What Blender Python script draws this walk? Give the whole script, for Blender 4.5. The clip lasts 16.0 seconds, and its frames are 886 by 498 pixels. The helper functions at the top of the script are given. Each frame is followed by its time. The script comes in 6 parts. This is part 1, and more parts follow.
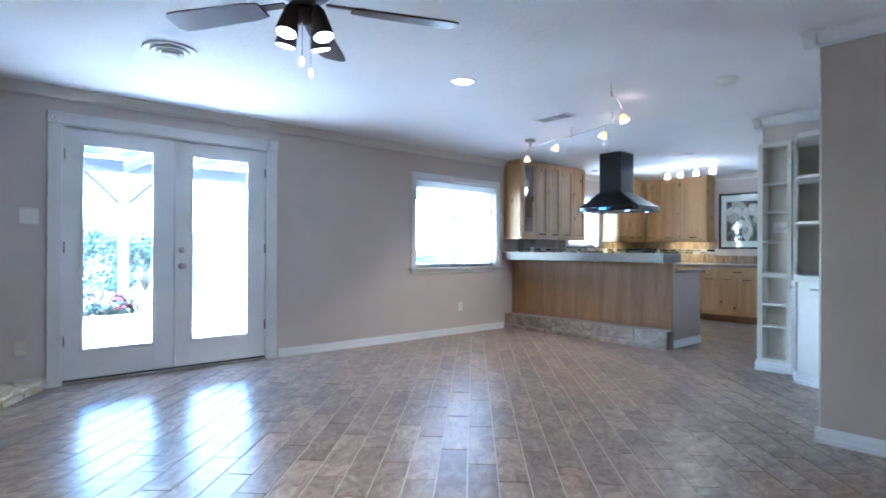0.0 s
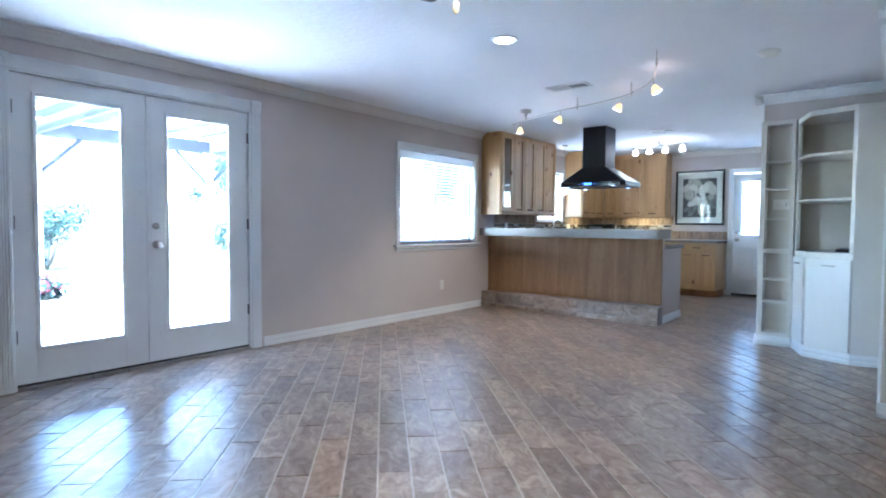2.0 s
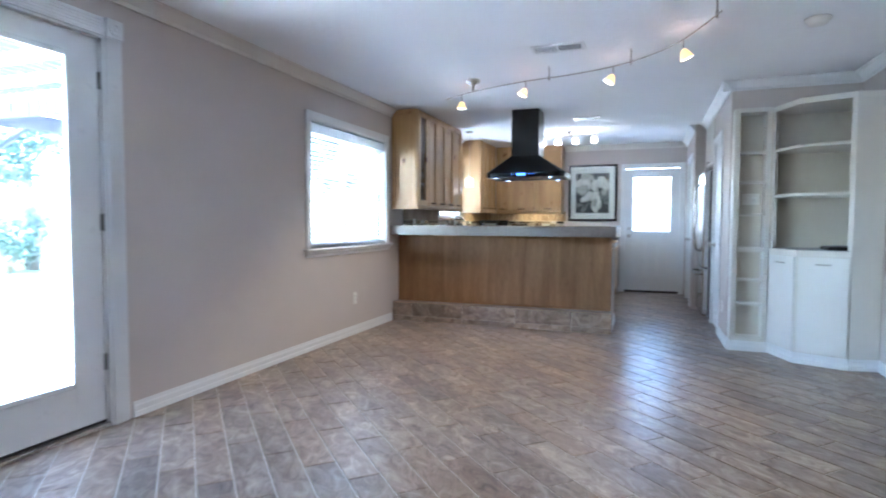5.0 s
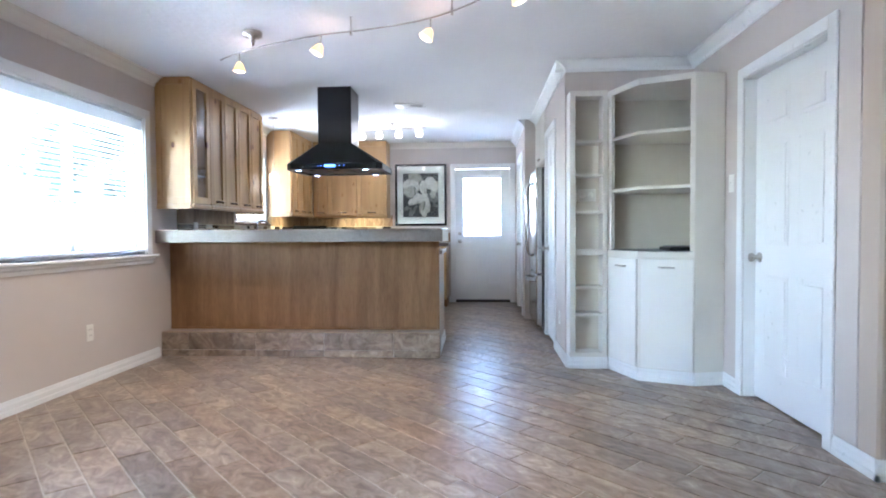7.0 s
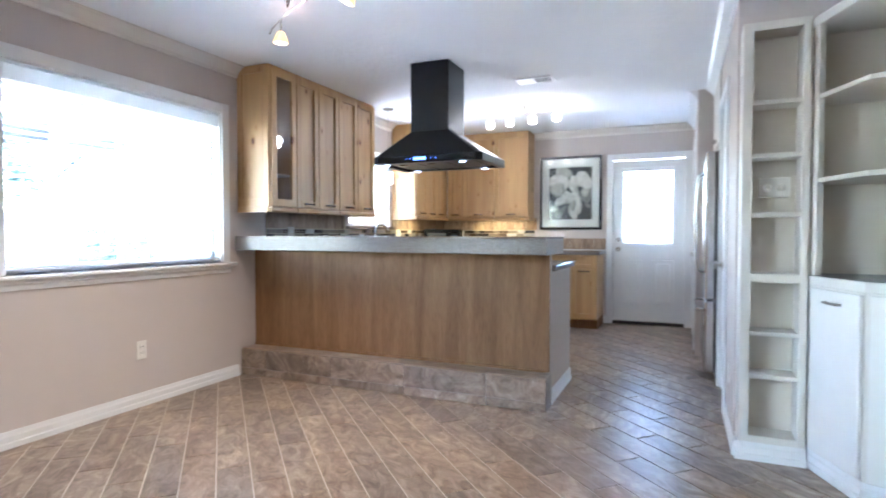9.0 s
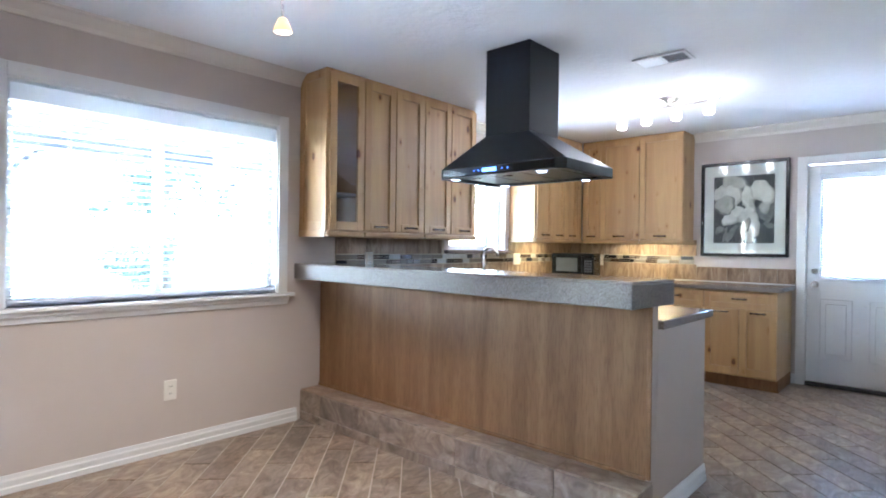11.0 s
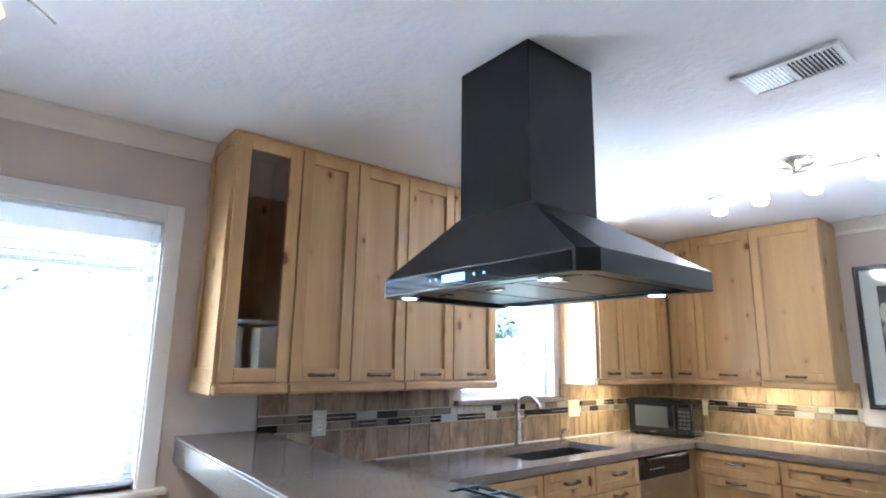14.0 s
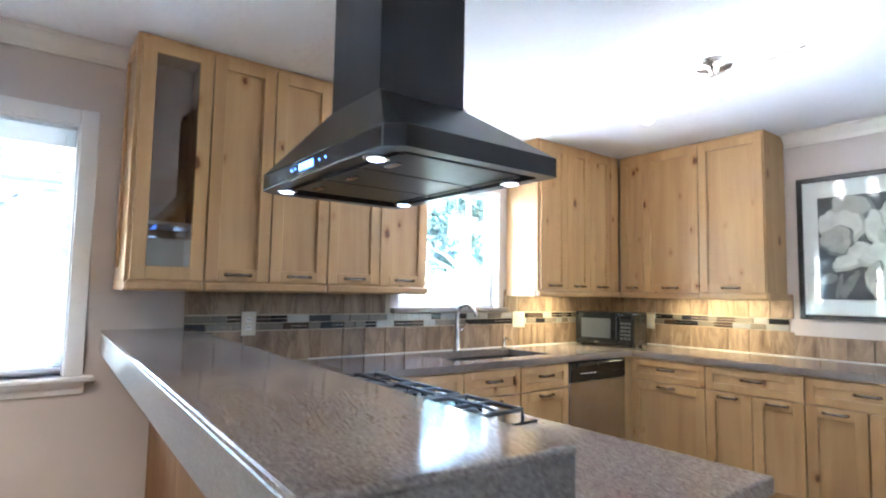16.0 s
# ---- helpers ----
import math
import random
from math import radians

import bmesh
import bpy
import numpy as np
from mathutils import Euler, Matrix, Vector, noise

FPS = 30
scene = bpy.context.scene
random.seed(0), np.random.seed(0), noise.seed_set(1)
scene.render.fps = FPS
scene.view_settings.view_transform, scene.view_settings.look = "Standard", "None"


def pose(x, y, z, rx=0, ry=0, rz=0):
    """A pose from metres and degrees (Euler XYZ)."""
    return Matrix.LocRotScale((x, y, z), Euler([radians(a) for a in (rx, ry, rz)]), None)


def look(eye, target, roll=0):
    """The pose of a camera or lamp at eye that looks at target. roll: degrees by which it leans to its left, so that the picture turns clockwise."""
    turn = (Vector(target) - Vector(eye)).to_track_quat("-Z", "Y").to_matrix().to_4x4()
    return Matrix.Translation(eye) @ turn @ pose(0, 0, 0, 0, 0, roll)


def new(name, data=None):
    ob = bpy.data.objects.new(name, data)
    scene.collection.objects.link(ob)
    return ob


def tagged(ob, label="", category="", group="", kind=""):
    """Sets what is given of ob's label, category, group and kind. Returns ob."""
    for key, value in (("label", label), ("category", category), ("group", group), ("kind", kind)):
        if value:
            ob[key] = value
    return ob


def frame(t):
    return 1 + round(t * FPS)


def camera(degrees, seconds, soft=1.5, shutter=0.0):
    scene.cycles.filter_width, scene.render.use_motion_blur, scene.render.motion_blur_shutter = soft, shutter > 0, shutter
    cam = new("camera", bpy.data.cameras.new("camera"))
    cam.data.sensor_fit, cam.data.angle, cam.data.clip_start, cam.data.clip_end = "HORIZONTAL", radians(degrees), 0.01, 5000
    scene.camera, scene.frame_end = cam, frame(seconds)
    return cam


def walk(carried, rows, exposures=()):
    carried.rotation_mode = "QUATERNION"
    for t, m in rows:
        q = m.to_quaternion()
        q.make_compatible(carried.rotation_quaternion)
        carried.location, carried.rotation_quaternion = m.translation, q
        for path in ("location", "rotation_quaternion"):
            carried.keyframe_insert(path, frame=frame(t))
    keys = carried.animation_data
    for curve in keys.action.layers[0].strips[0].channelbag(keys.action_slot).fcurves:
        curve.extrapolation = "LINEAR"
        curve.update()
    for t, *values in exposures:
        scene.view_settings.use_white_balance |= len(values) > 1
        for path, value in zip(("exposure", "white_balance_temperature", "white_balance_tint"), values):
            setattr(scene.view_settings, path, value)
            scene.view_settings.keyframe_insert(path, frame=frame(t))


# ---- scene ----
cam = camera(77.0, 16.0, soft=1.8, shutter=0.4)
EXPOSURES = [(0, 6.22, 4880, 9), (3, 6.2, 4950, 10), (5, 6.2, 5150, 11), (8, 6.68, 5550, 14), (12, 6.55, 5420, 13), (16, 6.85, 5520, 12)]
SKY, SUN = 0.135, 1.7
UNDER, HOODL, CAN, TRACK, KITCH, PEND, FAN = 0.07, 0.05, 0.08, 0.55, 0.029, 0.018, 0.45
PATH = [
    (0, (0.187, 0.333, 1.128), (1.521, 1.823, 1.132), 0.3),
    (0.5, (0.134, 0.433, 1.158), (1.582, 1.812, 1.125), -0.0),
    (1, (0.059, 0.667, 1.148), (1.595, 1.947, 1.085), 0.1),
    (1.5, (-0.032, 0.943, 1.128), (1.516, 2.206, 1.043), 0.2),
    (2, (-0.166, 1.275, 1.136), (1.387, 2.532, 1.051), 0.4),
    (2.5, (-0.2, 1.649, 1.129), (1.342, 2.919, 1.036), 0.3),
    (3, (-0.255, 1.941, 1.111), (1.226, 3.283, 1.03), 0.5),
    (3.5, (-0.214, 2.233, 1.097), (1.263, 3.579, 1.012), 0.5),
    (4, (-0.056, 2.483, 1.127), (1.574, 3.638, 1.026), 0.4),
    (4.5, (0.162, 2.757, 1.145), (1.923, 3.7, 1.048), 0.2),
    (5, (0.413, 3.004, 1.142), (2.288, 3.695, 1.046), 0.2),
    (5.2, (0.52, 3.097, 1.14), (2.439, 3.654, 1.053), 0.0),
    (7.3, (1.84, 2.936, 1.07), (3.835, 3.068, 1.009), -0.4),
    (7.5, (2.008, 2.871, 1.082), (4.002, 3.006, 1.02), -0.4),
    (8, (2.305, 2.752, 1.116), (4.287, 3.008, 1.05), -0.5),
    (8.5, (2.605, 2.666, 1.141), (4.538, 3.179, 1.083), -0.4),
    (9, (2.863, 2.564, 1.129), (4.699, 3.355, 1.072), -0.0),
    (9.2, (2.966, 2.504, 1.133), (4.741, 3.423, 1.076), 0.1),
    (11.3, (4.221, 2.403, 1.237), (5.684, 3.766, 1.26), 0.8),
    (11.5, (4.341, 2.444, 1.225), (5.801, 3.809, 1.3), 0.8),
    (12, (4.645, 2.605, 1.291), (6.095, 3.97, 1.476), 0.8),
    (12.5, (4.886, 2.737, 1.326), (6.297, 4.135, 1.566), 0.7),
    (13, (5.119, 2.867, 1.408), (6.443, 4.333, 1.719), 0.8),
    (13.5, (5.346, 2.988, 1.424), (6.615, 4.49, 1.793), 0.8),
    (14, (5.544, 3.124, 1.444), (6.775, 4.651, 1.835), 0.9),
    (14.5, (5.669, 3.167, 1.431), (6.865, 4.722, 1.823), 0.9),
    (15, (5.768, 3.086, 1.386), (6.954, 4.658, 1.738), 1.0),
    (15.5, (5.838, 2.943, 1.348), (7.024, 4.532, 1.608), 1.0),
    (16, (5.893, 2.79, 1.302), (7.111, 4.368, 1.46), 1.0),
]
walk(cam, [(t, look(eye, target, roll)) for t, eye, target, roll in PATH], EXPOSURES)

# ---- world, sun and large lights ----
world = bpy.data.worlds.new("sky")
scene.world = world
world.use_nodes = True
wn = world.node_tree
sky = wn.nodes.new("ShaderNodeTexSky")
sky.sky_type = "NISHITA"
sky.sun_disc = False
sky.sun_elevation, sky.sun_rotation = radians(54), radians(259)
wn.links.new(sky.outputs[0], wn.nodes["Background"].inputs[0])
wn.nodes["Background"].inputs[1].default_value = SKY

sun = new("sun", bpy.data.lights.new("sun", "SUN"))
sun.data.energy, sun.data.angle, sun.data.color = SUN, radians(0.5), (1.0, 0.95, 0.88)
sun.matrix_world = look((-20, -4, 28), (0, 0, 0))


def lamp(name, kind, at, power, colour, target=None, size=0.05, cone=100, blend=0.6):
    li = bpy.data.lights.new(name, kind)
    li.energy, li.color = power, colour
    if kind == "AREA":
        li.shape, li.size, li.size_y = "RECTANGLE", size[0], size[1]
    else:
        li.shadow_soft_size = size
    if kind == "SPOT":
        li.spot_size, li.spot_blend = radians(cone), blend
    ob = new(name, li)
    ob.matrix_world = look(at, target if target else (at[0], at[1] + 0.001, at[2] - 1))
    return ob


def sky_opening(name, at, target, w, h):
    li = bpy.data.lights.new(name, "AREA")
    li.shape, li.size, li.size_y = "RECTANGLE", w, h
    li.cycles.is_portal = True
    ob = new(name, li)
    ob.matrix_world = look(at, target)


sky_opening("door_sky", (1.78, 5.97, 1.1), (1.78, 5.0, 1.1), 1.7, 2.0)
sky_opening("window_sky", (5.36, 5.97, 1.48), (5.36, 5.0, 1.48), 1.5, 1.15)
sky_opening("kitchen_window_sky", (8.3, 5.97, 1.63), (8.3, 5.0, 1.63), 0.9, 0.86)
sky_opening("back_door_sky", (10.27, 2.96, 1.45), (9.0, 2.96, 1.45), 0.62, 0.95)

WARM, NEUTRAL, COOL = (1.0, 0.82, 0.60), (1.0, 0.92, 0.82), (0.75, 0.86, 1.0)


# ---- materials ----
def nodes_of(name):
    m = bpy.data.materials.new(name)
    m.use_nodes = True
    nt = m.node_tree
    return m, nt, nt.nodes["Principled BSDF"]


def coords(nt, scale=(1, 1, 1), shuffle=True):
    tc = nt.nodes.new("ShaderNodeTexCoord")
    mp = nt.nodes.new("ShaderNodeMapping")
    mp.inputs["Scale"].default_value = scale
    if shuffle:
        oi = nt.nodes.new("ShaderNodeObjectInfo")
        ml = nt.nodes.new("ShaderNodeMath")
        ml.operation = "MULTIPLY"
        ml.inputs[1].default_value = 17.0
        nt.links.new(oi.outputs["Random"], ml.inputs[0])
        nt.links.new(ml.outputs[0], mp.inputs["Location"])
    nt.links.new(tc.outputs["Object"], mp.inputs["Vector"])
    return mp.outputs[0]


def noise_of(nt, vec, scale, detail=3.0, rough=0.55, warp=0.0):
    n = nt.nodes.new("ShaderNodeTexNoise")
    n.inputs["Scale"].default_value, n.inputs["Detail"].default_value = scale, detail
    n.inputs["Roughness"].default_value, n.inputs["Distortion"].default_value = rough, warp
    nt.links.new(vec, n.inputs["Vector"])
    return n.outputs["Fac"]


def ramp_of(nt, fac, stops):
    r = nt.nodes.new("ShaderNodeValToRGB")
    el = r.color_ramp.elements
    el.remove(el[1])
    el[0].position, el[0].color = stops[0][0], (*stops[0][1], 1)
    for p, c in stops[1:]:
        el.new(p).color = (*c, 1)
    nt.links.new(fac, r.inputs[0])
    return r.outputs[0]


def mix_of(nt, fac, a, b, how="MIX"):
    x = nt.nodes.new("ShaderNodeMix")
    x.data_type, x.blend_type = "RGBA", how
    for v, i in ((fac, 0), (a, 6), (b, 7)):
        if isinstance(v, (int, float)):
            x.inputs[i].default_value = v
        elif isinstance(v, tuple):
            x.inputs[i].default_value = (*v, 1)
        else:
            nt.links.new(v, x.inputs[i])
    return x.outputs[2]


def bump_of(nt, bs, height, strength, dist=0.01):
    b = nt.nodes.new("ShaderNodeBump")
    b.inputs["Strength"].default_value, b.inputs["Distance"].default_value = strength, dist
    nt.links.new(height, b.inputs["Height"])
    nt.links.new(b.outputs[0], bs.inputs["Normal"])


def rough_of(nt, bs, fac, lo, hi):
    r = nt.nodes.new("ShaderNodeMapRange")
    r.inputs["To Min"].default_value, r.inputs["To Max"].default_value = lo, hi
    nt.links.new(fac, r.inputs["Value"])
    nt.links.new(r.outputs[0], bs.inputs["Roughness"])


def shade(c, k):
    return tuple(min(1.0, v * k) for v in c)


def plain(name, colour, rough=0.5, metal=0.0, vary=0.08, scale=6.0, bump=0.0, bscale=60.0, dist=0.004):
    m, nt, bs = nodes_of(name)
    v = coords(nt)
    f = noise_of(nt, v, scale, 4)
    c = ramp_of(nt, f, [(0.3, shade(colour, 1 - vary)), (0.7, shade(colour, 1 + vary))])
    nt.links.new(c, bs.inputs["Base Color"])
    g = noise_of(nt, v, scale * 7, 2)
    rough_of(nt, bs, g, max(0.02, rough - 0.07), min(1, rough + 0.07))
    bs.inputs["Metallic"].default_value = metal
    if bump:
        bump_of(nt, bs, noise_of(nt, v, bscale, 4), bump, dist)
    return m


def glowing(name, colour, strength):
    m, nt, bs = nodes_of(name)
    bs.inputs["Base Color"].default_value = (*colour, 1)
    bs.inputs["Emission Color"].default_value = (*colour, 1)
    bs.inputs["Emission Strength"].default_value = strength
    return m


def wood(name, light, dark, along="z", rough=0.35, grain=1.0, knots=0.0, bump=0.05, streaks=0.55):
    m, nt, bs = nodes_of(name)
    k = {"x": (0.35, 4, 4), "y": (4, 0.35, 4), "z": (4, 4, 0.35)}[along]
    v = coords(nt, k)
    broad = noise_of(nt, v, 1.3 * grain, 4, 0.6, 0.9)
    fine = noise_of(nt, v, 9 * grain, 5, 0.65, 0.4)
    mid = tuple((a + b) / 2 for a, b in zip(light, dark))
    base = ramp_of(nt, broad, [(0.28, dark), (0.46, mid), (0.62, light), (0.85, shade(light, 1.08))])
    streak = ramp_of(nt, fine, [(0.3, (0.88, 0.85, 0.81)), (0.7, (1.0, 1.0, 1.0))])
    col = mix_of(nt, streaks, base, streak, "MULTIPLY")
    if streaks > 0.6:
        line = noise_of(nt, v, 22 * grain, 2, 0.5, 0.0)
        col = mix_of(nt, 0.34, col, ramp_of(nt, line, [(0.36, (0.52, 0.46, 0.42)), (0.50, (1, 1, 1))]), "MULTIPLY")
    if knots:
        sx = nt.nodes.new("ShaderNodeSeparateXYZ")
        nt.links.new(coords(nt, (1, 1, 0.6)), sx.inputs[0])
        ad = nt.nodes.new("ShaderNodeMath")
        nt.links.new(sx.outputs[0], ad.inputs[0])
        nt.links.new(sx.outputs[1], ad.inputs[1])
        cb = nt.nodes.new("ShaderNodeCombineXYZ")
        nt.links.new(ad.outputs[0], cb.inputs[0])
        nt.links.new(sx.outputs[2], cb.inputs[1])
        vo = nt.nodes.new("ShaderNodeTexVoronoi")
        vo.voronoi_dimensions = "2D"
        vo.inputs["Scale"].default_value = 4.0
        nt.links.new(cb.outputs[0], vo.inputs["Vector"])
        rag = noise_of(nt, coords(nt), 42, 3, 0.6)
        size = ramp_of(nt, vo.outputs["Color"], [(0.34, (0.0, 0.0, 0.0)), (0.80, (0.070, 0.070, 0.070))])
        far = nt.nodes.new("ShaderNodeMath")
        far.operation = "SUBTRACT"
        nt.links.new(vo.outputs["Distance"], far.inputs[0])
        nt.links.new(size, far.inputs[1])
        wob = nt.nodes.new("ShaderNodeMath")
        wob.operation = "MULTIPLY_ADD"
        wob.inputs[1].default_value = 0.07
        nt.links.new(rag, wob.inputs[0])
        nt.links.new(far.outputs[0], wob.inputs[2])
        spot = ramp_of(nt, wob.outputs[0], [(0.012, (0.20, 0.10, 0.05)), (0.030, (0.50, 0.33, 0.19)), (0.050, (0.84, 0.74, 0.62)), (0.12, (1, 1, 1))])
        col = mix_of(nt, knots, col, spot, "MULTIPLY")
    nt.links.new(col, bs.inputs["Base Color"])
    rough_of(nt, bs, fine, rough - 0.06, rough + 0.1)
    bump_of(nt, bs, fine, bump, 0.003)
    return m


def plank_tile(name, islands):
    """Wood-look porcelain plank: cloudy browns, satin glaze, each plank its own tone."""
    m, nt, bs = nodes_of(name)
    tc = nt.nodes.new("ShaderNodeTexCoord")
    if islands:
        src = nt.nodes.new("ShaderNodeNewGeometry").outputs["Random Per Island"]
    else:
        src = nt.nodes.new("ShaderNodeObjectInfo").outputs["Random"]
    sc = nt.nodes.new("ShaderNodeMath")
    sc.operation = "MULTIPLY"
    sc.inputs[1].default_value = 41.0
    nt.links.new(src, sc.inputs[0])
    mp = nt.nodes.new("ShaderNodeMapping")
    mp.vector_type = "POINT"
    if islands:
        mp.inputs["Rotation"].default_value = (0, 0, radians(-45))
    mp.inputs["Scale"].default_value = (1.0, 1.9, 1)
    nt.links.new(tc.outputs["Object"], mp.inputs["Vector"])
    nt.links.new(sc.outputs[0], mp.inputs["Location"])
    v = mp.outputs[0]
    cloud = noise_of(nt, v, 7.0, 8, 0.66, 1.3)
    wide = noise_of(nt, v, 2.2, 2, 0.5, 0.0)
    grain = noise_of(nt, v, 30, 3, 0.5, 0.0)
    c1 = ramp_of(nt, cloud, [(0.30, (0.125, 0.088, 0.064)), (0.43, (0.232, 0.176, 0.134)), (0.53, (0.315, 0.250, 0.196)), (0.62, (0.400, 0.330, 0.265)), (0.74, (0.540, 0.460, 0.375))])
    tone = ramp_of(nt, src, [(0.0, (0.74, 0.72, 0.70)), (0.2, (0.92, 0.89, 0.86)), (0.4, (1.12, 1.07, 1.0)), (0.55, (1.02, 0.88, 0.76)), (0.7, (0.80, 0.78, 0.77)), (0.85, (0.98, 0.96, 0.94)), (1.0, (1.22, 1.20, 1.15))])
    col = mix_of(nt, 0.9, c1, tone, "MULTIPLY")
    col = mix_of(nt, 0.8, col, ramp_of(nt, wide, [(0.32, (0.74, 0.73, 0.72)), (0.68, (1.12, 1.11, 1.08))]), "MULTIPLY")
    col = mix_of(nt, 0.22, col, ramp_of(nt, grain, [(0.25, (0.72, 0.69, 0.67)), (0.75, (1, 1, 1))]), "MULTIPLY")
    nt.links.new(col, bs.inputs["Base Color"])
    rough_of(nt, bs, cloud, 0.278, 0.33)
    return m


# k scales the colours: tops raised for reflected ceiling light, bar edge lowered.
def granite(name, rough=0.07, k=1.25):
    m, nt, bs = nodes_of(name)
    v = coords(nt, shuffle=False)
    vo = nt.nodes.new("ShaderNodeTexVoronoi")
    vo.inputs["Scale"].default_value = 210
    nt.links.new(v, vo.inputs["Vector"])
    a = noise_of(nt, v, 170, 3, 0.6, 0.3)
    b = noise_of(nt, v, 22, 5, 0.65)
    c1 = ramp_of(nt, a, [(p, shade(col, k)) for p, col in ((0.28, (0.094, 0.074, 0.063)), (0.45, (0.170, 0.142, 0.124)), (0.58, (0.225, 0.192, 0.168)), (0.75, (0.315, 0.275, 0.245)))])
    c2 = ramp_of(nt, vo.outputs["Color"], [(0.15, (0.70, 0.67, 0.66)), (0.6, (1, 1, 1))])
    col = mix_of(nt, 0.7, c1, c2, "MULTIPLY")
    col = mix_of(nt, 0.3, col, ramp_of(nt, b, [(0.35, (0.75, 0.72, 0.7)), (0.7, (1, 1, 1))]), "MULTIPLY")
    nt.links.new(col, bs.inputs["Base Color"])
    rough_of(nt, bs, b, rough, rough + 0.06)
    return m


def slate_tile(name):
    m, nt, bs = nodes_of(name)
    v = coords(nt, (3.2, 3.2, 0.9))
    a = noise_of(nt, v, 3.0, 6, 0.65, 1.2)
    b = noise_of(nt, v, 22, 4, 0.6)
    oi = nt.nodes.new("ShaderNodeObjectInfo").outputs["Random"]
    c1 = ramp_of(nt, a, [(0.28, (0.120, 0.072, 0.042)), (0.45, (0.245, 0.162, 0.100)), (0.6, (0.36, 0.255, 0.162)), (0.78, (0.47, 0.36, 0.24))])
    col = mix_of(nt, 0.6, c1, ramp_of(nt, oi, [(0, (0.72, 0.7, 0.68)), (0.6, (1, 1, 1))]), "MULTIPLY")
    nt.links.new(col, bs.inputs["Base Color"])
    rough_of(nt, bs, b, 0.3, 0.5)
    bump_of(nt, bs, b, 0.15, 0.002)
    bs.inputs["Specular IOR Level"].default_value = 0.35
    return m


def flagstone(name):
    """Split limestone: chalky white, ochre and grey-brown patches."""
    m, nt, bs = nodes_of(name)
    v = coords(nt)
    a = noise_of(nt, v, 4.5, 6, 0.6, 0.8)
    b = noise_of(nt, v, 26, 5, 0.6)
    c = ramp_of(nt, a, [(0.30, (0.26, 0.20, 0.13)), (0.42, (0.44, 0.33, 0.17)), (0.52, (0.52, 0.44, 0.29)), (0.66, (0.66, 0.61, 0.50))])
    col = mix_of(nt, 0.5, c, ramp_of(nt, b, [(0.35, (0.66, 0.60, 0.52)), (0.6, (1, 1, 1))]), "MULTIPLY")
    nt.links.new(col, bs.inputs["Base Color"])
    rough_of(nt, bs, b, 0.45, 0.7)
    bump_of(nt, bs, b, 0.5, 0.01)
    return m


def clear_glass(name, tint=(0.96, 0.98, 0.97), rough=0.0, gloss=0.03):
    m, nt, bs = nodes_of(name)
    bs.inputs["Base Color"].default_value = (*tint, 1)
    bs.inputs["Roughness"].default_value = rough
    bs.inputs["Transmission Weight"].default_value = 1.0
    bs.inputs["IOR"].default_value = 1.01
    gl = nt.nodes.new("ShaderNodeBsdfGlossy")
    gl.inputs["Roughness"].default_value = 0.02
    tr = nt.nodes.new("ShaderNodeBsdfTransparent")
    tr.inputs["Color"].default_value = (*tint, 1)
    lw = nt.nodes.new("ShaderNodeLayerWeight")
    pw = nt.nodes.new("ShaderNodeMath")
    pw.operation = "POWER"
    pw.inputs[1].default_value = 4.0
    nt.links.new(lw.outputs["Facing"], pw.inputs[0])
    fr = nt.nodes.new("ShaderNodeMapRange")
    fr.inputs["To Min"].default_value, fr.inputs["To Max"].default_value = gloss, 0.7
    nt.links.new(pw.outputs[0], fr.inputs["Value"])
    mx = nt.nodes.new("ShaderNodeMixShader")
    nt.links.new(fr.outputs[0], mx.inputs[0])
    nt.links.new(tr.outputs[0], mx.inputs[1])
    nt.links.new(gl.outputs[0], mx.inputs[2])
    nt.links.new(mx.outputs[0], nt.nodes["Material Output"].inputs[0])
    return m


def flower_print(name):
    """Black-and-white picture of pale blossoms on a dark ground."""
    m, nt, bs = nodes_of(name)
    v = coords(nt, shuffle=False)
    a = noise_of(nt, v, 7, 4, 0.6, 0.8)
    c = ramp_of(nt, a, [(0.3, (0.035, 0.037, 0.041)), (0.6, (0.075, 0.077, 0.082)), (0.8, (0.15, 0.15, 0.155))])
    nt.links.new(c, bs.inputs["Base Color"])
    bs.inputs["Roughness"].default_value = 0.5
    return m


WALL = plain("wall_paint", (0.55, 0.488, 0.447), 0.6, vary=0.025, scale=2.0, bump=0.12, bscale=160, dist=0.002)
# Wall colour with warm light and shade put in, for partition and peninsula end.
WALL_TINTED = plain("wall_light_tint", (0.46, 0.375, 0.305), 0.6, vary=0.03, scale=2.0, bump=0.12, bscale=160, dist=0.002)
CEIL = plain("ceiling_paint", (0.82, 0.82, 0.82), 0.8, vary=0.02, scale=1.5, bump=0.8, bscale=20, dist=0.008)
TRIM = plain("white_trim_paint", (0.74, 0.74, 0.73), 0.3, vary=0.02, scale=3, bump=0.03, bscale=30)
CREAM = plain("cream_trim_paint", (0.70, 0.66, 0.60), 0.4, vary=0.02, scale=3)
SHELFWHITE = plain("shelf_white_paint", (0.65, 0.62, 0.56), 0.45, vary=0.03, scale=4, bump=0.04, bscale=35)
UNITDOOR = plain("unit_door_paint", (0.70, 0.68, 0.64), 0.4, vary=0.02, scale=4)
SHELFBACK = plain("shelf_back_paint", (0.62, 0.575, 0.49), 0.5, vary=0.04, scale=4)
ALDER = wood("knotty_alder", (0.548, 0.345, 0.152), (0.410, 0.238, 0.097), "z", 0.33, knots=0.9)
ALDERX = wood("alder_rail", (0.51, 0.32, 0.145), (0.40, 0.235, 0.10), "y", 0.33)
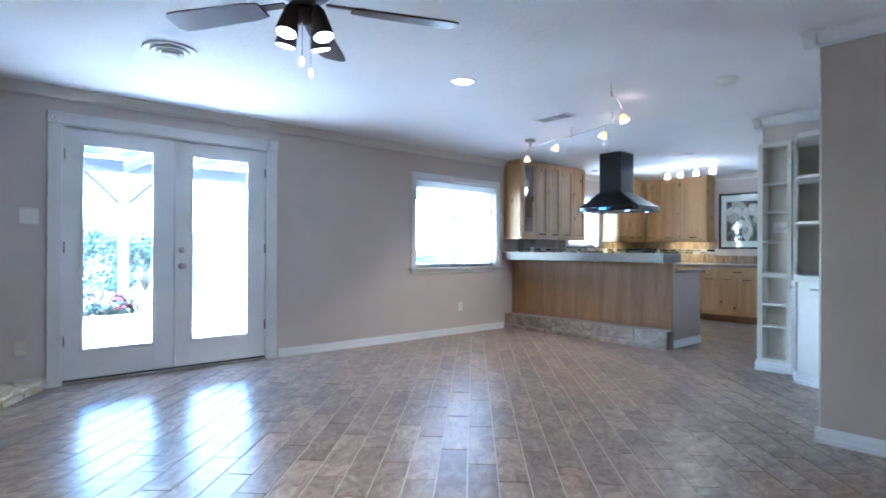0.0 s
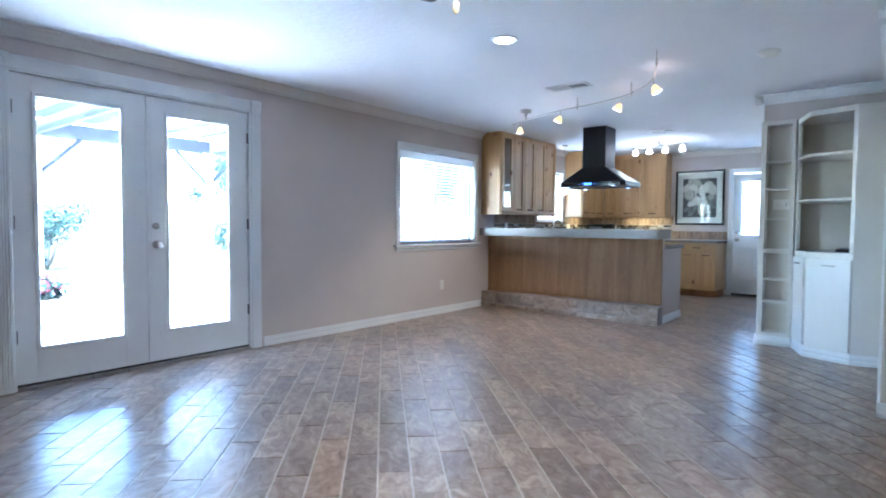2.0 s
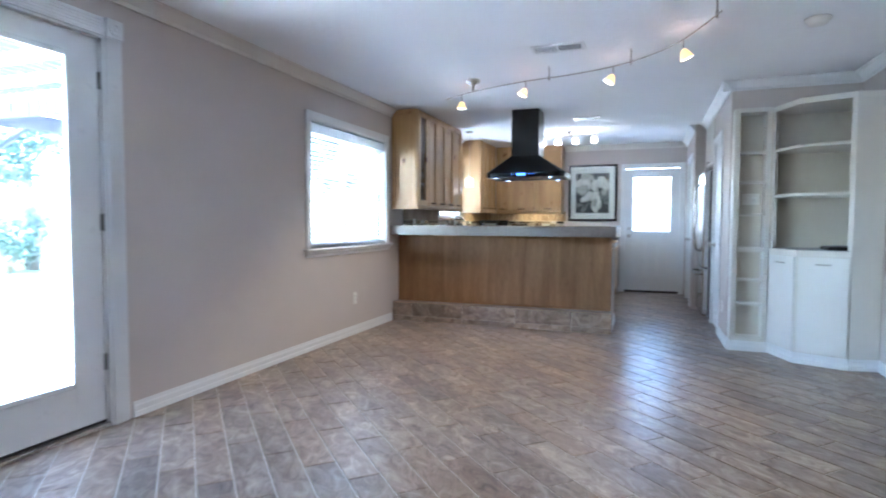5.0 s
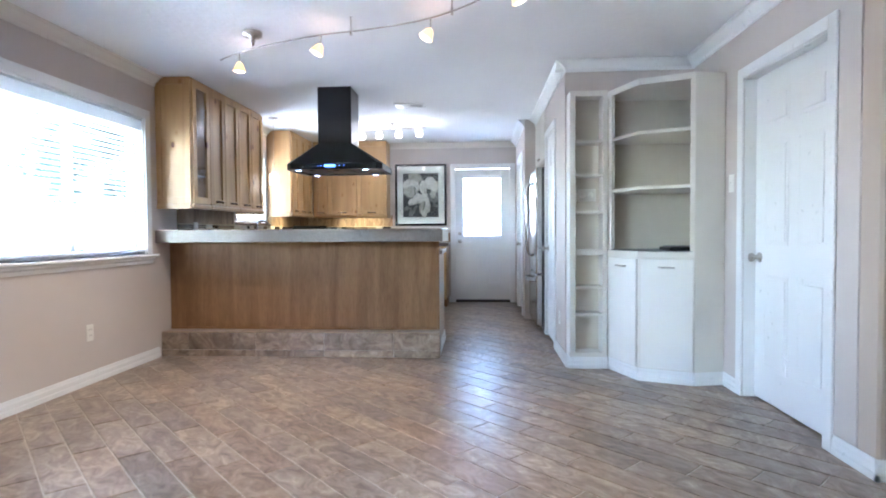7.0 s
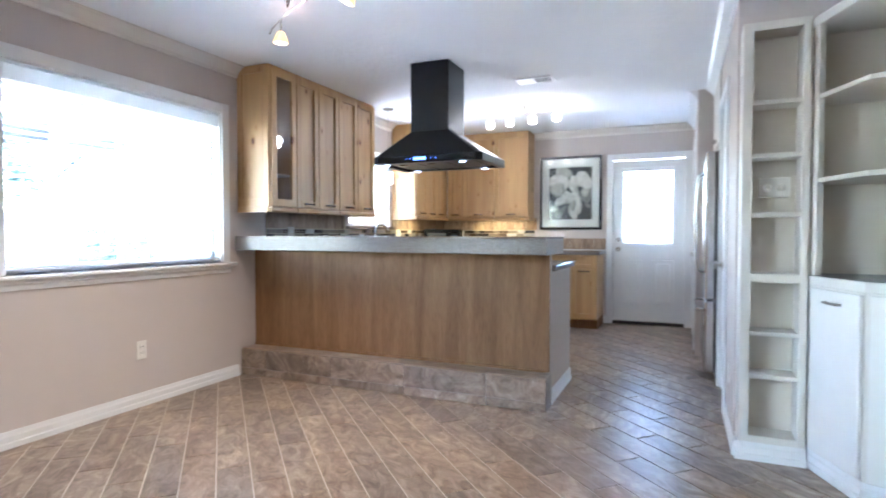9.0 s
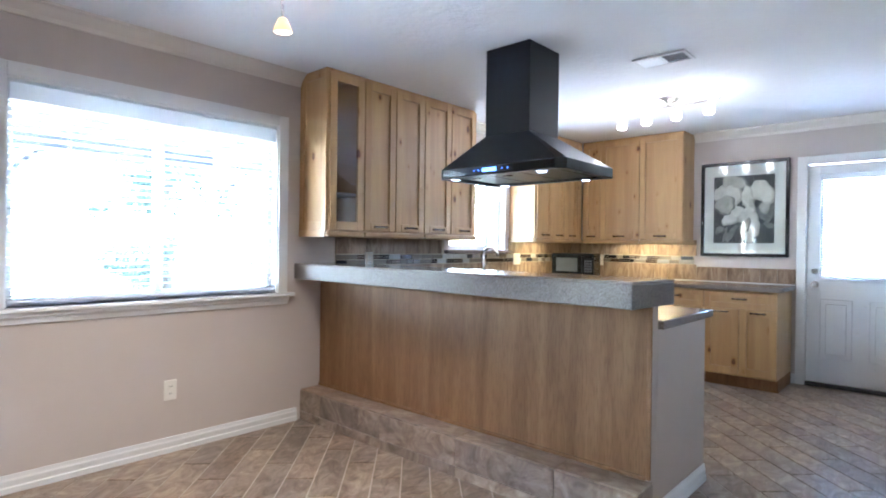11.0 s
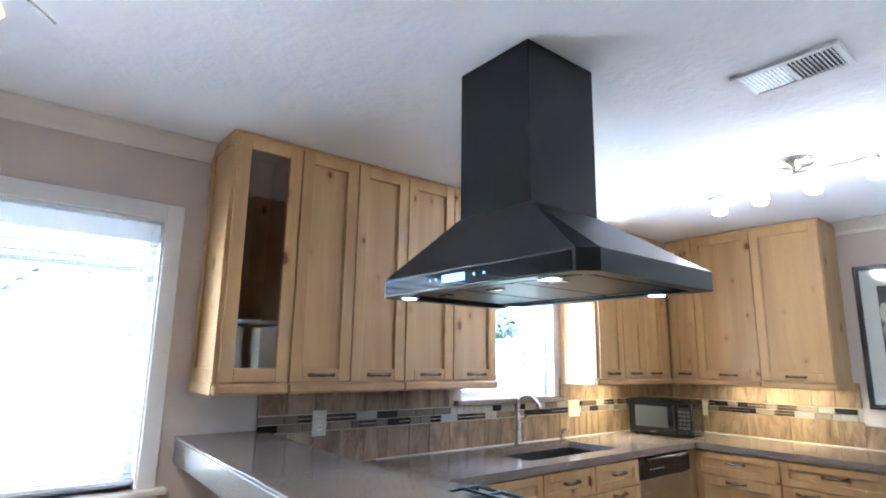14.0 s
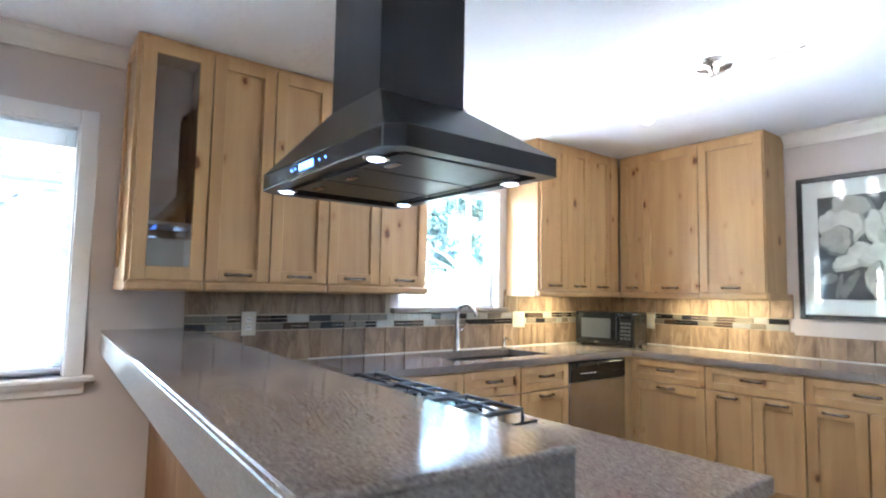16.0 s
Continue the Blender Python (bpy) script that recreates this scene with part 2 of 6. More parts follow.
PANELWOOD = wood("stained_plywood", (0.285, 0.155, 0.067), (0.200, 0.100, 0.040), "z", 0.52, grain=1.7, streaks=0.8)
PANELWOOD.node_tree.nodes["Principled BSDF"].inputs["Specular IOR Level"].default_value = 0.3
GRANITE = granite("brown_grey_granite_lit")
# Honed side of the bar; its dimmer light is also put into the colour.
GRANITE_EDGE_DIM = granite("honed_granite_edge_dim", 0.26, 0.85)
PLANK = plank_tile("plank_tile", False)
PLANKS = plank_tile("plank_tiles", True)
GROUT = plain("grout", (0.56, 0.50, 0.43), 0.85, vary=0.12, scale=14, bump=0.2, bscale=200)
SPLASH = slate_tile("stone_look_tile")
SPLASHGROUT = plain("pale_grout", (0.46, 0.38, 0.27), 0.85, vary=0.06)
MOSA = plain("mosaic_dark_glass", (0.022, 0.020, 0.022), 0.12, vary=0.2)
MOSB = plain("mosaic_taupe", (0.21, 0.175, 0.135), 0.25, vary=0.12)
MOSC = plain("mosaic_pale_metal", (0.38, 0.355, 0.31), 0.3, metal=0.4, vary=0.1)
MOSD = plain("mosaic_brown", (0.075, 0.05, 0.036), 0.2, vary=0.15)
BLACK = plain("black_hood_enamel", (0.008, 0.0088, 0.0115), 0.33, vary=0.03, scale=60)
HOODGLOSS = plain("gloss_black_panel", (0.008, 0.009, 0.011), 0.05, vary=0.05)
MESHSTEEL = plain("filter_mesh", (0.05, 0.047, 0.046), 0.38, metal=0.6, vary=0.06, scale=30)
STEEL = plain("brushed_steel", (0.56, 0.55, 0.54), 0.25, metal=1.0, vary=0.05, scale=20)
NICKEL = plain("satin_nickel", (0.50, 0.47, 0.43), 0.28, metal=1.0, vary=0.06, scale=20)
AGED = plain("aged_nickel", (0.33, 0.29, 0.25), 0.24, metal=1.0, vary=0.12, scale=30)
HINGE = plain("dark_steel_hinge", (0.16, 0.155, 0.15), 0.4, metal=0.8, vary=0.1)
BRONZE = plain("dark_bronze", (0.085, 0.068, 0.058), 0.4, metal=0.7, vary=0.15)
BLACK.node_tree.nodes["Principled BSDF"].inputs["Specular IOR Level"].default_value = 0.35
BLADE = wood("dark_fan_wood", (0.075, 0.028, 0.020), (0.04, 0.015, 0.012), "x", 0.3)
PLASTIC = plain("white_plastic", (0.77, 0.75, 0.69), 0.35, vary=0.02)
IVORY = plain("ivory_plate", (0.66, 0.60, 0.49), 0.4, vary=0.03)
DARKPL = plain("black_plastic", (0.014, 0.014, 0.015), 0.25, vary=0.1)
DUCT = plain("duct_grey", (0.10, 0.10, 0.105), 0.6)
SLOT = plain("dark_slot", (0.02, 0.02, 0.02), 0.6)
RUBBER = plain("dark_threshold", (0.035, 0.033, 0.032), 0.6)
SINKMAT = plain("dark_composite", (0.02, 0.02, 0.021), 0.4, vary=0.2, scale=40)
IRON = plain("cast_iron", (0.014, 0.014, 0.015), 0.4, vary=0.2, bump=0.1, bscale=200)
PANE = clear_glass("clear_pane")
CABGLASS = clear_glass("tinted_pane", (0.86, 0.84, 0.83), gloss=0.10)
BLIND = plain("blind_slat_white", (0.80, 0.81, 0.82), 0.45, vary=0.02)
bnt = BLIND.node_tree
btr = bnt.nodes.new("ShaderNodeBsdfTranslucent")
btr.inputs["Color"].default_value = (0.8, 0.82, 0.84, 1)
bmx = bnt.nodes.new("ShaderNodeMixShader")
bmx.inputs[0].default_value = 0.25
bnt.links.new(bnt.nodes["Principled BSDF"].outputs[0], bmx.inputs[1])
bnt.links.new(btr.outputs[0], bmx.inputs[2])
bnt.links.new(bmx.outputs[0], bnt.nodes["Material Output"].inputs[0])
MAT_BOARD = plain("mat_board", (0.80, 0.79, 0.77), 0.7, vary=0.01)
FRAMEBLK = plain("black_picture_frame", (0.012, 0.011, 0.011), 0.25, vary=0.1)
PRINT = flower_print("flower_print_ground")
PETAL = plain("pale_petal_print", (0.66, 0.63, 0.59), 0.55, vary=0.16, scale=11)
PETALDIM = plain("shaded_petal_print", (0.47, 0.44, 0.40), 0.55, vary=0.2, scale=11)
LEAFPRINT = plain("grey_leaf_print", (0.20, 0.195, 0.19), 0.55, vary=0.3, scale=12)
STONE = flagstone("hearth_flagstone")
MORTAR = plain("hearth_mortar", (0.46, 0.42, 0.34), 0.9, vary=0.12)
REDWOOD = wood("dark_stained_surround", (0.075, 0.030, 0.022), (0.045, 0.018, 0.014), "z", 0.4)
GLOW_W = glowing("warm_bulb", (1.0, 0.78, 0.45), 0.138)
GLOW_N = glowing("bright_bulb", (1.0, 0.95, 0.88), 0.375)
GLOW_C = glowing("cool_led", (0.50, 0.68, 1.0), 0.175)
GLOW_B = glowing("blue_display", (0.10, 0.25, 1.0), 0.087)
GLOW_CAN = glowing("can_lamp", (0.85, 0.97, 1.0), 0.225)
GLOW_U = glowing("strip_lamp", (1.0, 0.86, 0.52), 0.087)
GLOW_P = glowing("pendant_glass", (1.0, 0.93, 0.80), 0.055)
AMBER = glowing("amber_glass", (1.0, 0.60, 0.22), 0.021)
CONCRETE = plain("pale_concrete", (0.62, 0.60, 0.57), 0.85, vary=0.08, scale=3, bump=0.2, bscale=60)
GRASS = plain("lawn", (0.105, 0.125, 0.065), 0.9, vary=0.35, scale=9, bump=0.6, bscale=120, dist=0.02)
FENCEWOOD = wood("weathered_fence", (0.27, 0.24, 0.21), (0.16, 0.14, 0.12), "z", 0.8)
PERGWOOD = wood("pergola_timber", (0.040, 0.046, 0.056), (0.025, 0.029, 0.036), "x", 0.7)
POSTWHITE = plain("white_post_paint", (0.7, 0.7, 0.68), 0.6, vary=0.06)
LEAF = plain("leaf_green", (0.018, 0.040, 0.030), 0.6, vary=0.5, scale=3)
BARK = plain("bark", (0.14, 0.11, 0.085), 0.9, vary=0.3, scale=8, bump=0.6, bscale=30)
PETALRED = plain("pink_flower", (0.55, 0.08, 0.12), 0.6, vary=0.3)
BRICK = plain("planter_stone", (0.42, 0.34, 0.27), 0.8, vary=0.2, scale=9, bump=0.3, bscale=40)
SIDING = plain("outer_siding", (0.45, 0.42, 0.38), 0.8, vary=0.08)
ROOFING = plain("roof_shingle", (0.10, 0.095, 0.09), 0.9, vary=0.2, scale=12, bump=0.4, bscale=60)


# ---- mesh helpers ----
def box(bm, x0, x1, y0, y1, z0, z1, bevel=0.0, m=None):
    vs = [bm.verts.new((x, y, z)) for x in (x0, x1) for y in (y0, y1) for z in (z0, z1)]
    fs = [bm.faces.new([vs[i] for i in q]) for q in ((0, 1, 3, 2), (4, 6, 7, 5), (0, 4, 5, 1), (2, 3, 7, 6), (0, 2, 6, 4), (1, 5, 7, 3))]
    if bevel:
        es = list({e for f in fs for e in f.edges})
        r = bmesh.ops.bevel(bm, geom=es, offset=bevel, segments=1, affect="EDGES", profile=0.5)
        vs = list({v for f in r["faces"] for v in f.verts} | {v for v in vs if v.is_valid})
    if m is not None:
        bmesh.ops.transform(bm, matrix=m, verts=[v for v in vs if v.is_valid])
    return bm


def ring(bm, c, u, w, r, seg):
    return [bm.verts.new(Vector(c) + u * (r * math.cos(2 * math.pi * i / seg)) + w * (r * math.sin(2 * math.pi * i / seg))) for i in range(seg)]


def skin(bm, rings, closed=True, caps=True):
    n = len(rings[0])
    for a, b in zip(rings, rings[1:]):
        for i in range(n if closed else n - 1):
            j = (i + 1) % n
            f = bm.faces.new((a[i], a[j], b[j], b[i]))
            f.smooth = True
    if caps:
        bm.faces.new(rings[0][::-1])
        bm.faces.new(rings[-1])


def frame_axes(d):
    d = d.normalized()
    u = d.cross(Vector((0, 0, 1)) if abs(d.z) < 0.9 else Vector((1, 0, 0))).normalized()
    return u, d.cross(u)


def cyl(bm, p0, p1, r0, r1=None, seg=16):
    p0, p1 = Vector(p0), Vector(p1)
    u, w = frame_axes(p1 - p0)
    skin(bm, [ring(bm, p0, u, w, r0, seg), ring(bm, p1, u, w, r0 if r1 is None else r1, seg)])
    return bm


def lathe(bm, base, axis, profile, seg=20):
    """profile: (distance along the axis, radius)."""
    base, axis = Vector(base), Vector(axis).normalized()
    u, w = frame_axes(axis)
    skin(bm, [ring(bm, base + axis * h, u, w, max(r, 0.0005), seg) for h, r in profile])
    return bm


def tube(bm, pts, r, seg=8):
    pts = [Vector(p) for p in pts]
    rings = []
    for i, p in enumerate(pts):
        d = pts[min(i + 1, len(pts) - 1)] - pts[max(i - 1, 0)]
        u, w = frame_axes(d)
        rings.append(ring(bm, p, u, w, r if isinstance(r, (int, float)) else r[i], seg))
    skin(bm, rings)
    return bm


def smooth_path(pts, steps=6):
    out = []
    for i in range(len(pts) - 1):
        p0, p1, p2, p3 = (Vector(pts[max(0, min(len(pts) - 1, i + k))]) for k in (-1, 0, 1, 2))
        for s in range(steps):
            t = s / steps
            out.append(0.5 * ((2 * p1) + (p2 - p0) * t + (2 * p0 - 5 * p1 + 4 * p2 - p3) * t * t + (3 * p1 - p0 - 3 * p2 + p3) * t ** 3))
    return out + [Vector(pts[-1])]


def prism(bm, poly, z0, z1, bevel=0.0):
    lo = [bm.verts.new((x, y, z0)) for x, y in poly]
    hi = [bm.verts.new((x, y, z1)) for x, y in poly]
    fs = [bm.faces.new(lo[::-1]), bm.faces.new(hi)]
    for i in range(len(poly)):
        j = (i + 1) % len(poly)
        fs.append(bm.faces.new((lo[i], lo[j], hi[j], hi[i])))
    if bevel:
        bmesh.ops.bevel(bm, geom=list({e for f in fs for e in f.edges}), offset=bevel, segments=1, affect="EDGES", profile=0.5)
    return bm


def mould(bm, p0, p1, inward, profile):
    """A moulding along p0-p1 on a wall; profile of (depth, height) points, inward the wall's normal."""
    n = Vector((*inward, 0))
    a = [bm.verts.new(Vector((*p0, 0)) + n * d + Vector((0, 0, z))) for d, z in profile]
    b = [bm.verts.new(Vector((*p1, 0)) + n * d + Vector((0, 0, z))) for d, z in profile]
    k = len(profile)
    for i in range(k):
        j = (i + 1) % k
        bm.faces.new((a[i], a[j], b[j], b[i]))
    bm.faces.new(a[::-1])
    bm.faces.new(b)
    return bm


def B(*args, **kw):
    return box(bmesh.new(), *args, **kw)


def finish(name, bm, material):
    bmesh.ops.recalc_face_normals(bm, faces=bm.faces)
    me = bpy.data.meshes.new(name)
    bm.to_mesh(me)
    bm.free()
    me.materials.append(material)
    return new(name, me)


def world_base(ob):
    p = Vector((0, 0, 0))
    while ob:
        p += ob.location
        ob = ob.parent
    return p


def solid(name, bm, material, label="", category="", kind="", group=""):
    return tagged(finish(name, bm, material), label, category, group, kind)


def thing(name, at, label, category, group="", kind=""):
    e = new(name)
    e.empty_display_size = 0.05
    e.location = at
    return tagged(e, label, category, group, kind)


def part(name, bm, material, parent, label="", local=False):
    """Links a bmesh as one mesh under a thing or a part; its points are in the world's metres unless local."""
    ob = finish(name, bm, material)
    ob.parent = parent
    if not local:
        ob.location = -world_base(parent)
    return tagged(ob, label)


def piece(name, me, parent, at, rz=0.0, base=None):
    """One more object on shared mesh data."""
    ob = new(name, me)
    ob.parent = parent
    ob.location = Vector(at) - (world_base(parent) if base is None else base)
    ob.rotation_euler = (0, 0, rz)
    return ob


def mesh_of(name, bm, material):
    bmesh.ops.recalc_face_normals(bm, faces=bm.faces)
    me = bpy.data.meshes.new(name)
    bm.to_mesh(me)
    bm.free()
    me.materials.append(material)
    return me


class Face:
    """A wall face: u along it, d out of it, z up. side: the way that it looks."""

    def __init__(self, side, at):
        self.side, self.at = side, at

    def p(self, u, d, z):
        s = self.side
        if s == "-y":
            return (u, self.at - d, z)
        if s == "+y":
            return (u, self.at + d, z)
        if s == "-x":
            return (self.at - d, u, z)
        return (self.at + d, u, z)

    def box(self, bm, u0, u1, d0, d1, z0, z1, bevel=0.0):
        a, b = self.p(u0, d0, z0), self.p(u1, d1, z1)
        return box(bm, min(a[0], b[0]), max(a[0], b[0]), min(a[1], b[1]), max(a[1], b[1]), z0, z1, bevel)


# ---- the room's shell ----
N, E, S1, S2, S3, H = 5.80, 10.10, 1.31, 2.31, 2.45, 2.43
# West and south walls are unseen; their distances shape the bounced light.
WEST, SOUTH = -2.2, -4.0


def wall_with_holes(name, f, u0, u1, thick, holes, label):
    bm = bmesh.new()
    u = u0
    for a, b, z0, z1 in sorted(holes):
        f.box(bm, u, a, -thick, 0, -0.02, H + 0.05)
        if z0 > 0.02:
            f.box(bm, a, b, -thick, 0, -0.02, z0)
        f.box(bm, a, b, -thick, 0, z1, H + 0.05)
        u = b
    f.box(bm, u, u1, -thick, 0, -0.02, H + 0.05)
    return solid(name, bm, WALL, label, "wall", "structure")


FN, FE = Face("-y", N), Face("-x", E)
wall_n = wall_with_holes("wall_north", FN, WEST - 0.15, E + 0.15, 0.15, [(0.895, 2.665, 0, 2.145), (4.61, 6.105, 0.905, 2.045), (7.86, 8.75, 1.205, 2.06)], "taupe painted wall with doors and windows")
wall_e = wall_with_holes("wall_east", FE, S3 - 0.15, N, 0.15, [(2.535, 3.375, 0, 2.035)], "taupe painted kitchen end wall")
# Unseen; added with the longer south wall to stop daylight leaking under door_3.
wall_with_holes("wall_back_rooms", Face("-x", E), SOUTH, S3 - 0.15, 0.15, [], "unseen plain wall added to block light leaks")
wall_with_holes("wall_west", Face("+x", WEST), SOUTH, N, 0.15, [], "unseen plain taupe wall closing the room")
wall_with_holes("wall_south", Face("+y", SOUTH), WEST - 0.15, E + 0.15, 0.15, [], "unseen plain taupe wall closing the room")
bm = bmesh.new()
box(bm, 4.06, 4.20, SOUTH, S1, -0.02, H + 0.05, 0.012)
solid("wall_partition", bm, WALL_TINTED, "partition end with rounded corner, warm light in its colour", "wall", "structure")
wall_with_holes("wall_side", Face("+y", S1), 4.20, 6.16, 0.12, [(4.42, 5.29, 0, 2.035)], "taupe painted wall beside a white door")
bm = bmesh.new()
box(bm, 6.16, 6.28, S1 - 0.12, S2, -0.02, H + 0.05)
solid("wall_corner", bm, WALL, "taupe painted wall behind the corner shelves", "wall", "structure")
FS = Face("+y", S2)
wall_with_holes("wall_pantry", FS, 6.28, 7.50, 0.12, [(6.75, 7.40, 0, 2.03)], "taupe painted wall with the pantry door")
bm = bmesh.new()
box(bm, 7.50, 8.46, S2 - 0.12, S2, 2.36, H + 0.05)
box(bm, 7.38, 7.50, 1.5, S2 - 0.12, -0.02, H + 0.05)
box(bm, 8.46, 8.58, 1.5, S3, -0.02, H + 0.05)
box(bm, 7.50, 8.46, 1.38, 1.5, -0.02, H + 0.05)
solid("wall_niche", bm, WALL, "taupe walls round the refrigerator niche", "wall", "structure")
wall_with_holes("wall_kitchen_side", Face("+y", S3), 8.58, E, 0.12, [(8.80, 9.62, 0, 2.03)], "taupe painted kitchen side wall", )

solid("ceiling", B(WEST - 0.15, E + 0.15, SOUTH - 0.15, N + 0.15, H, H + 0.12), CEIL, "white textured plaster ceiling", "ceiling", "structure")
solid("roof", B(WEST - 0.3, E + 0.3, SOUTH - 0.3, N + 0.35, 2.62, 2.78), ROOFING, "flat roof slab over the house", "roof", "structure")

CROWN = [(0, H), (0.078, H), (0.078, H - 0.012), (0.060, H - 0.020), (0.036, H - 0.045), (0.018, H - 0.062), (0.014, H - 0.085), (0, H - 0.085)]
BASE = [(0, 0), (0.016, 0), (0.016, 0.028), (0.011, 0.034), (0.012, 0.062), (0.008, 0.072), (0.006, 0.09), (0, 0.09)]


def moulding(name, p0, p1, n, profile, material, label):
    return solid(name, mould(bmesh.new(), p0, p1, n, profile), material, label, "moulding", "structure")


for a, b in ((WEST, 6.28), (7.87, 8.80)):
    moulding("crown_moulding", (a, N), (b, N), (0, -1), CROWN, CREAM, "cream painted crown moulding along the ceiling")
moulding("crown_moulding", (E, 4.36), (E, S3), (-1, 0), CROWN, CREAM, "cream painted crown moulding along the ceiling")
moulding("crown_moulding", (6.082, S2), (8.46, S2), (0, 1), CROWN, TRIM, "white crown moulding along the ceiling")
moulding("crown_moulding", (8.46, S3), (E, S3), (0, 1), CROWN, TRIM, "white crown moulding along the ceiling")
moulding("crown_moulding", (6.16, S1), (6.16, S2 + 0.078), (-1, 0), CROWN, TRIM, "white crown moulding along the ceiling")
moulding("crown_moulding", (3.982, S1), (6.16, S1), (0, 1), CROWN, TRIM, "white crown moulding along the ceiling")
moulding("crown_moulding", (4.06, SOUTH), (4.06, S1 + 0.078), (-1, 0), CROWN, TRIM, "white crown moulding along the ceiling")
moulding("crown_moulding", (WEST, SOUTH), (WEST, N), (1, 0), CROWN, CREAM, "cream painted crown moulding along the ceiling")
for p0, p1, n in (((2.785, N), (6.262, N), (0, -1)), ((0.59, N), (0.80, N), (0, -1)), ((4.06, SOUTH), (4.06, S1 + 0.016), (-1, 0)), ((4.044, S1), (4.352, S1), (0, 1)),
                  ((5.359, S1), (5.58, S1), (0, 1)), ((6.02, S2), (6.69, S2), (0, 1)), ((7.46, S2), (7.52, S2), (0, 1)), ((E, 3.445), (E, 3.50), (-1, 0))):
    moulding("baseboard", p0, p1, n, BASE, TRIM, "white painted stepped baseboard")


# ---- doors and windows ----
def fluted(bm, f, u0, u1, z0, z1, upright):
    """A flat casing board with raised flutes."""
    f.box(bm, u0, u1, 0.002, 0.018, z0, z1, 0.002)
    n = 5
    w = (u1 - u0) if upright else (z1 - z0)
    for i in range(n):
        c = w * (i + 0.9) / (n + 0.8)
        if upright:
            f.box(bm, u0 + c - 0.005, u0 + c + 0.005, 0.016, 0.023, z0 + 0.01, z1 - 0.01)
        else:
            f.box(bm, u0 + 0.01, u1 - 0.01, 0.016, 0.023, z0 + c - 0.005, z0 + c + 0.005)
    return bm


def hinge(f, u, z, parent):
    bm = bmesh.new()
    f.box(bm, u - 0.012, u + 0.012, 0.0, 0.006, z - 0.045, z + 0.045)
    cyl(bm, f.p(u, 0.008, z - 0.048), f.p(u, 0.008, z + 0.048), 0.006, seg=8)
    return part("hinge", bm, HINGE, parent, "dark grey metal hinge")


def knob(f, u, z, d, parent, small=False):
    o = Vector(f.p(u, d, z))
    n = Vector(f.p(u, d + 1, z)) - o
    bm = bmesh.new()
    if small:
        lathe(bm, o, n, [(0, 0.028), (0.012, 0.027), (0.016, 0.018), (0.024, 0.016), (0.026, 0.0)])
    else:
        lathe(bm, o, n, [(0, 0.032), (0.006, 0.031), (0.010, 0.014), (0.030, 0.012), (0.036, 0.022), (0.048, 0.029), (0.060, 0.026), (0.066, 0.012), (0.067, 0.0)])
    return part("deadbolt" if small else "door_knob", bm, NICKEL, parent, "satin nickel deadbolt" if small else "satin nickel round knob")


french = thing("door_1", (1.78, N, 0), "white french doors with full glass panes, closed", "door", kind="structure")
FD = Face("-y", N + 0.03)


def lite_leaf(name, f, u0, u1, z0, z1, g0, g1, h0, h1, parent, thick=0.042):
    bm = bmesh.new()
    f.box(bm, u0, g0, -thick, 0, z0, z1, 0.002)
    f.box(bm, g1, u1, -thick, 0, z0, z1, 0.002)
    f.box(bm, g0, g1, -thick, 0, z0, h0)
    f.box(bm, g0, g1, -thick, 0, h1, z1)
    leaf = part(name, bm, TRIM, parent, "white painted door leaf")
    bm = bmesh.new()
    w = 0.022
    for a, b, c, d in ((g0 - 0.006, g0 + w, h0 - 0.006, h1 + 0.006), (g1 - w, g1 + 0.006, h0 - 0.006, h1 + 0.006)):
        f.box(bm, a, b, -0.01, 0.010, c, d, 0.004)
    for c, d in ((h0 - 0.006, h0 + w), (h1 - w, h1 + 0.006)):
        f.box(bm, g0 + w, g1 - w, -0.01, 0.010, c, d, 0.004)
    part("glazing_bead", bm, TRIM, leaf)
    bm = bmesh.new()
    f.box(bm, g0, g1, -0.024, -0.018, h0, h1)
    p = part("pane", bm, PANE, leaf, "clear glass pane")
    p.visible_shadow = False
    return leaf


leafA = lite_leaf("door_leaf", FD, 0.913, 1.783, 0.035, 2.130, 1.036, 1.606, 0.262, 2.012, french)
leafB = lite_leaf("door_leaf", FD, 1.789, 2.647, 0.035, 2.130, 1.917, 2.478, 0.262, 2.012, french)
part("astragal", FD.box(bmesh.new(), 1.768, 1.800, 0.0, 0.012, 0.04, 2.125, 0.004), TRIM, french)
bm = bmesh.new()
FN.box(bm, 0.895, 0.911, -0.15, 0.0, 0.0, 2.145)
FN.box(bm, 2.649, 2.665, -0.15, 0.0, 0.0, 2.145)
FN.box(bm, 0.911, 2.649, -0.15, 0.0, 2.132, 2.145)
part("door_frame", bm, TRIM, french)
part("threshold", FN.box(bmesh.new(), 0.911, 2.649, -0.15, 0.012, 0.002, 0.022, 0.004), NICKEL, french, "metal threshold strip")
part("door_sweep", FD.box(bmesh.new(), 0.913, 2.647, -0.03, 0.001, 0.022, 0.036), RUBBER, french, "dark rubber sweep")
part("casing", fluted(bmesh.new(), FN, 0.800, 0.898, 0.0, 2.140, True), TRIM, french, "white fluted casing")
part("casing", fluted(bmesh.new(), FN, 2.662, 2.755, 0.0, 2.140, True), TRIM, french, "white fluted casing")
part("head_casing", fluted(bmesh.new(), FN, 0.905, 2.655, 2.142, 2.238, False), TRIM, french, "white fluted head casing")
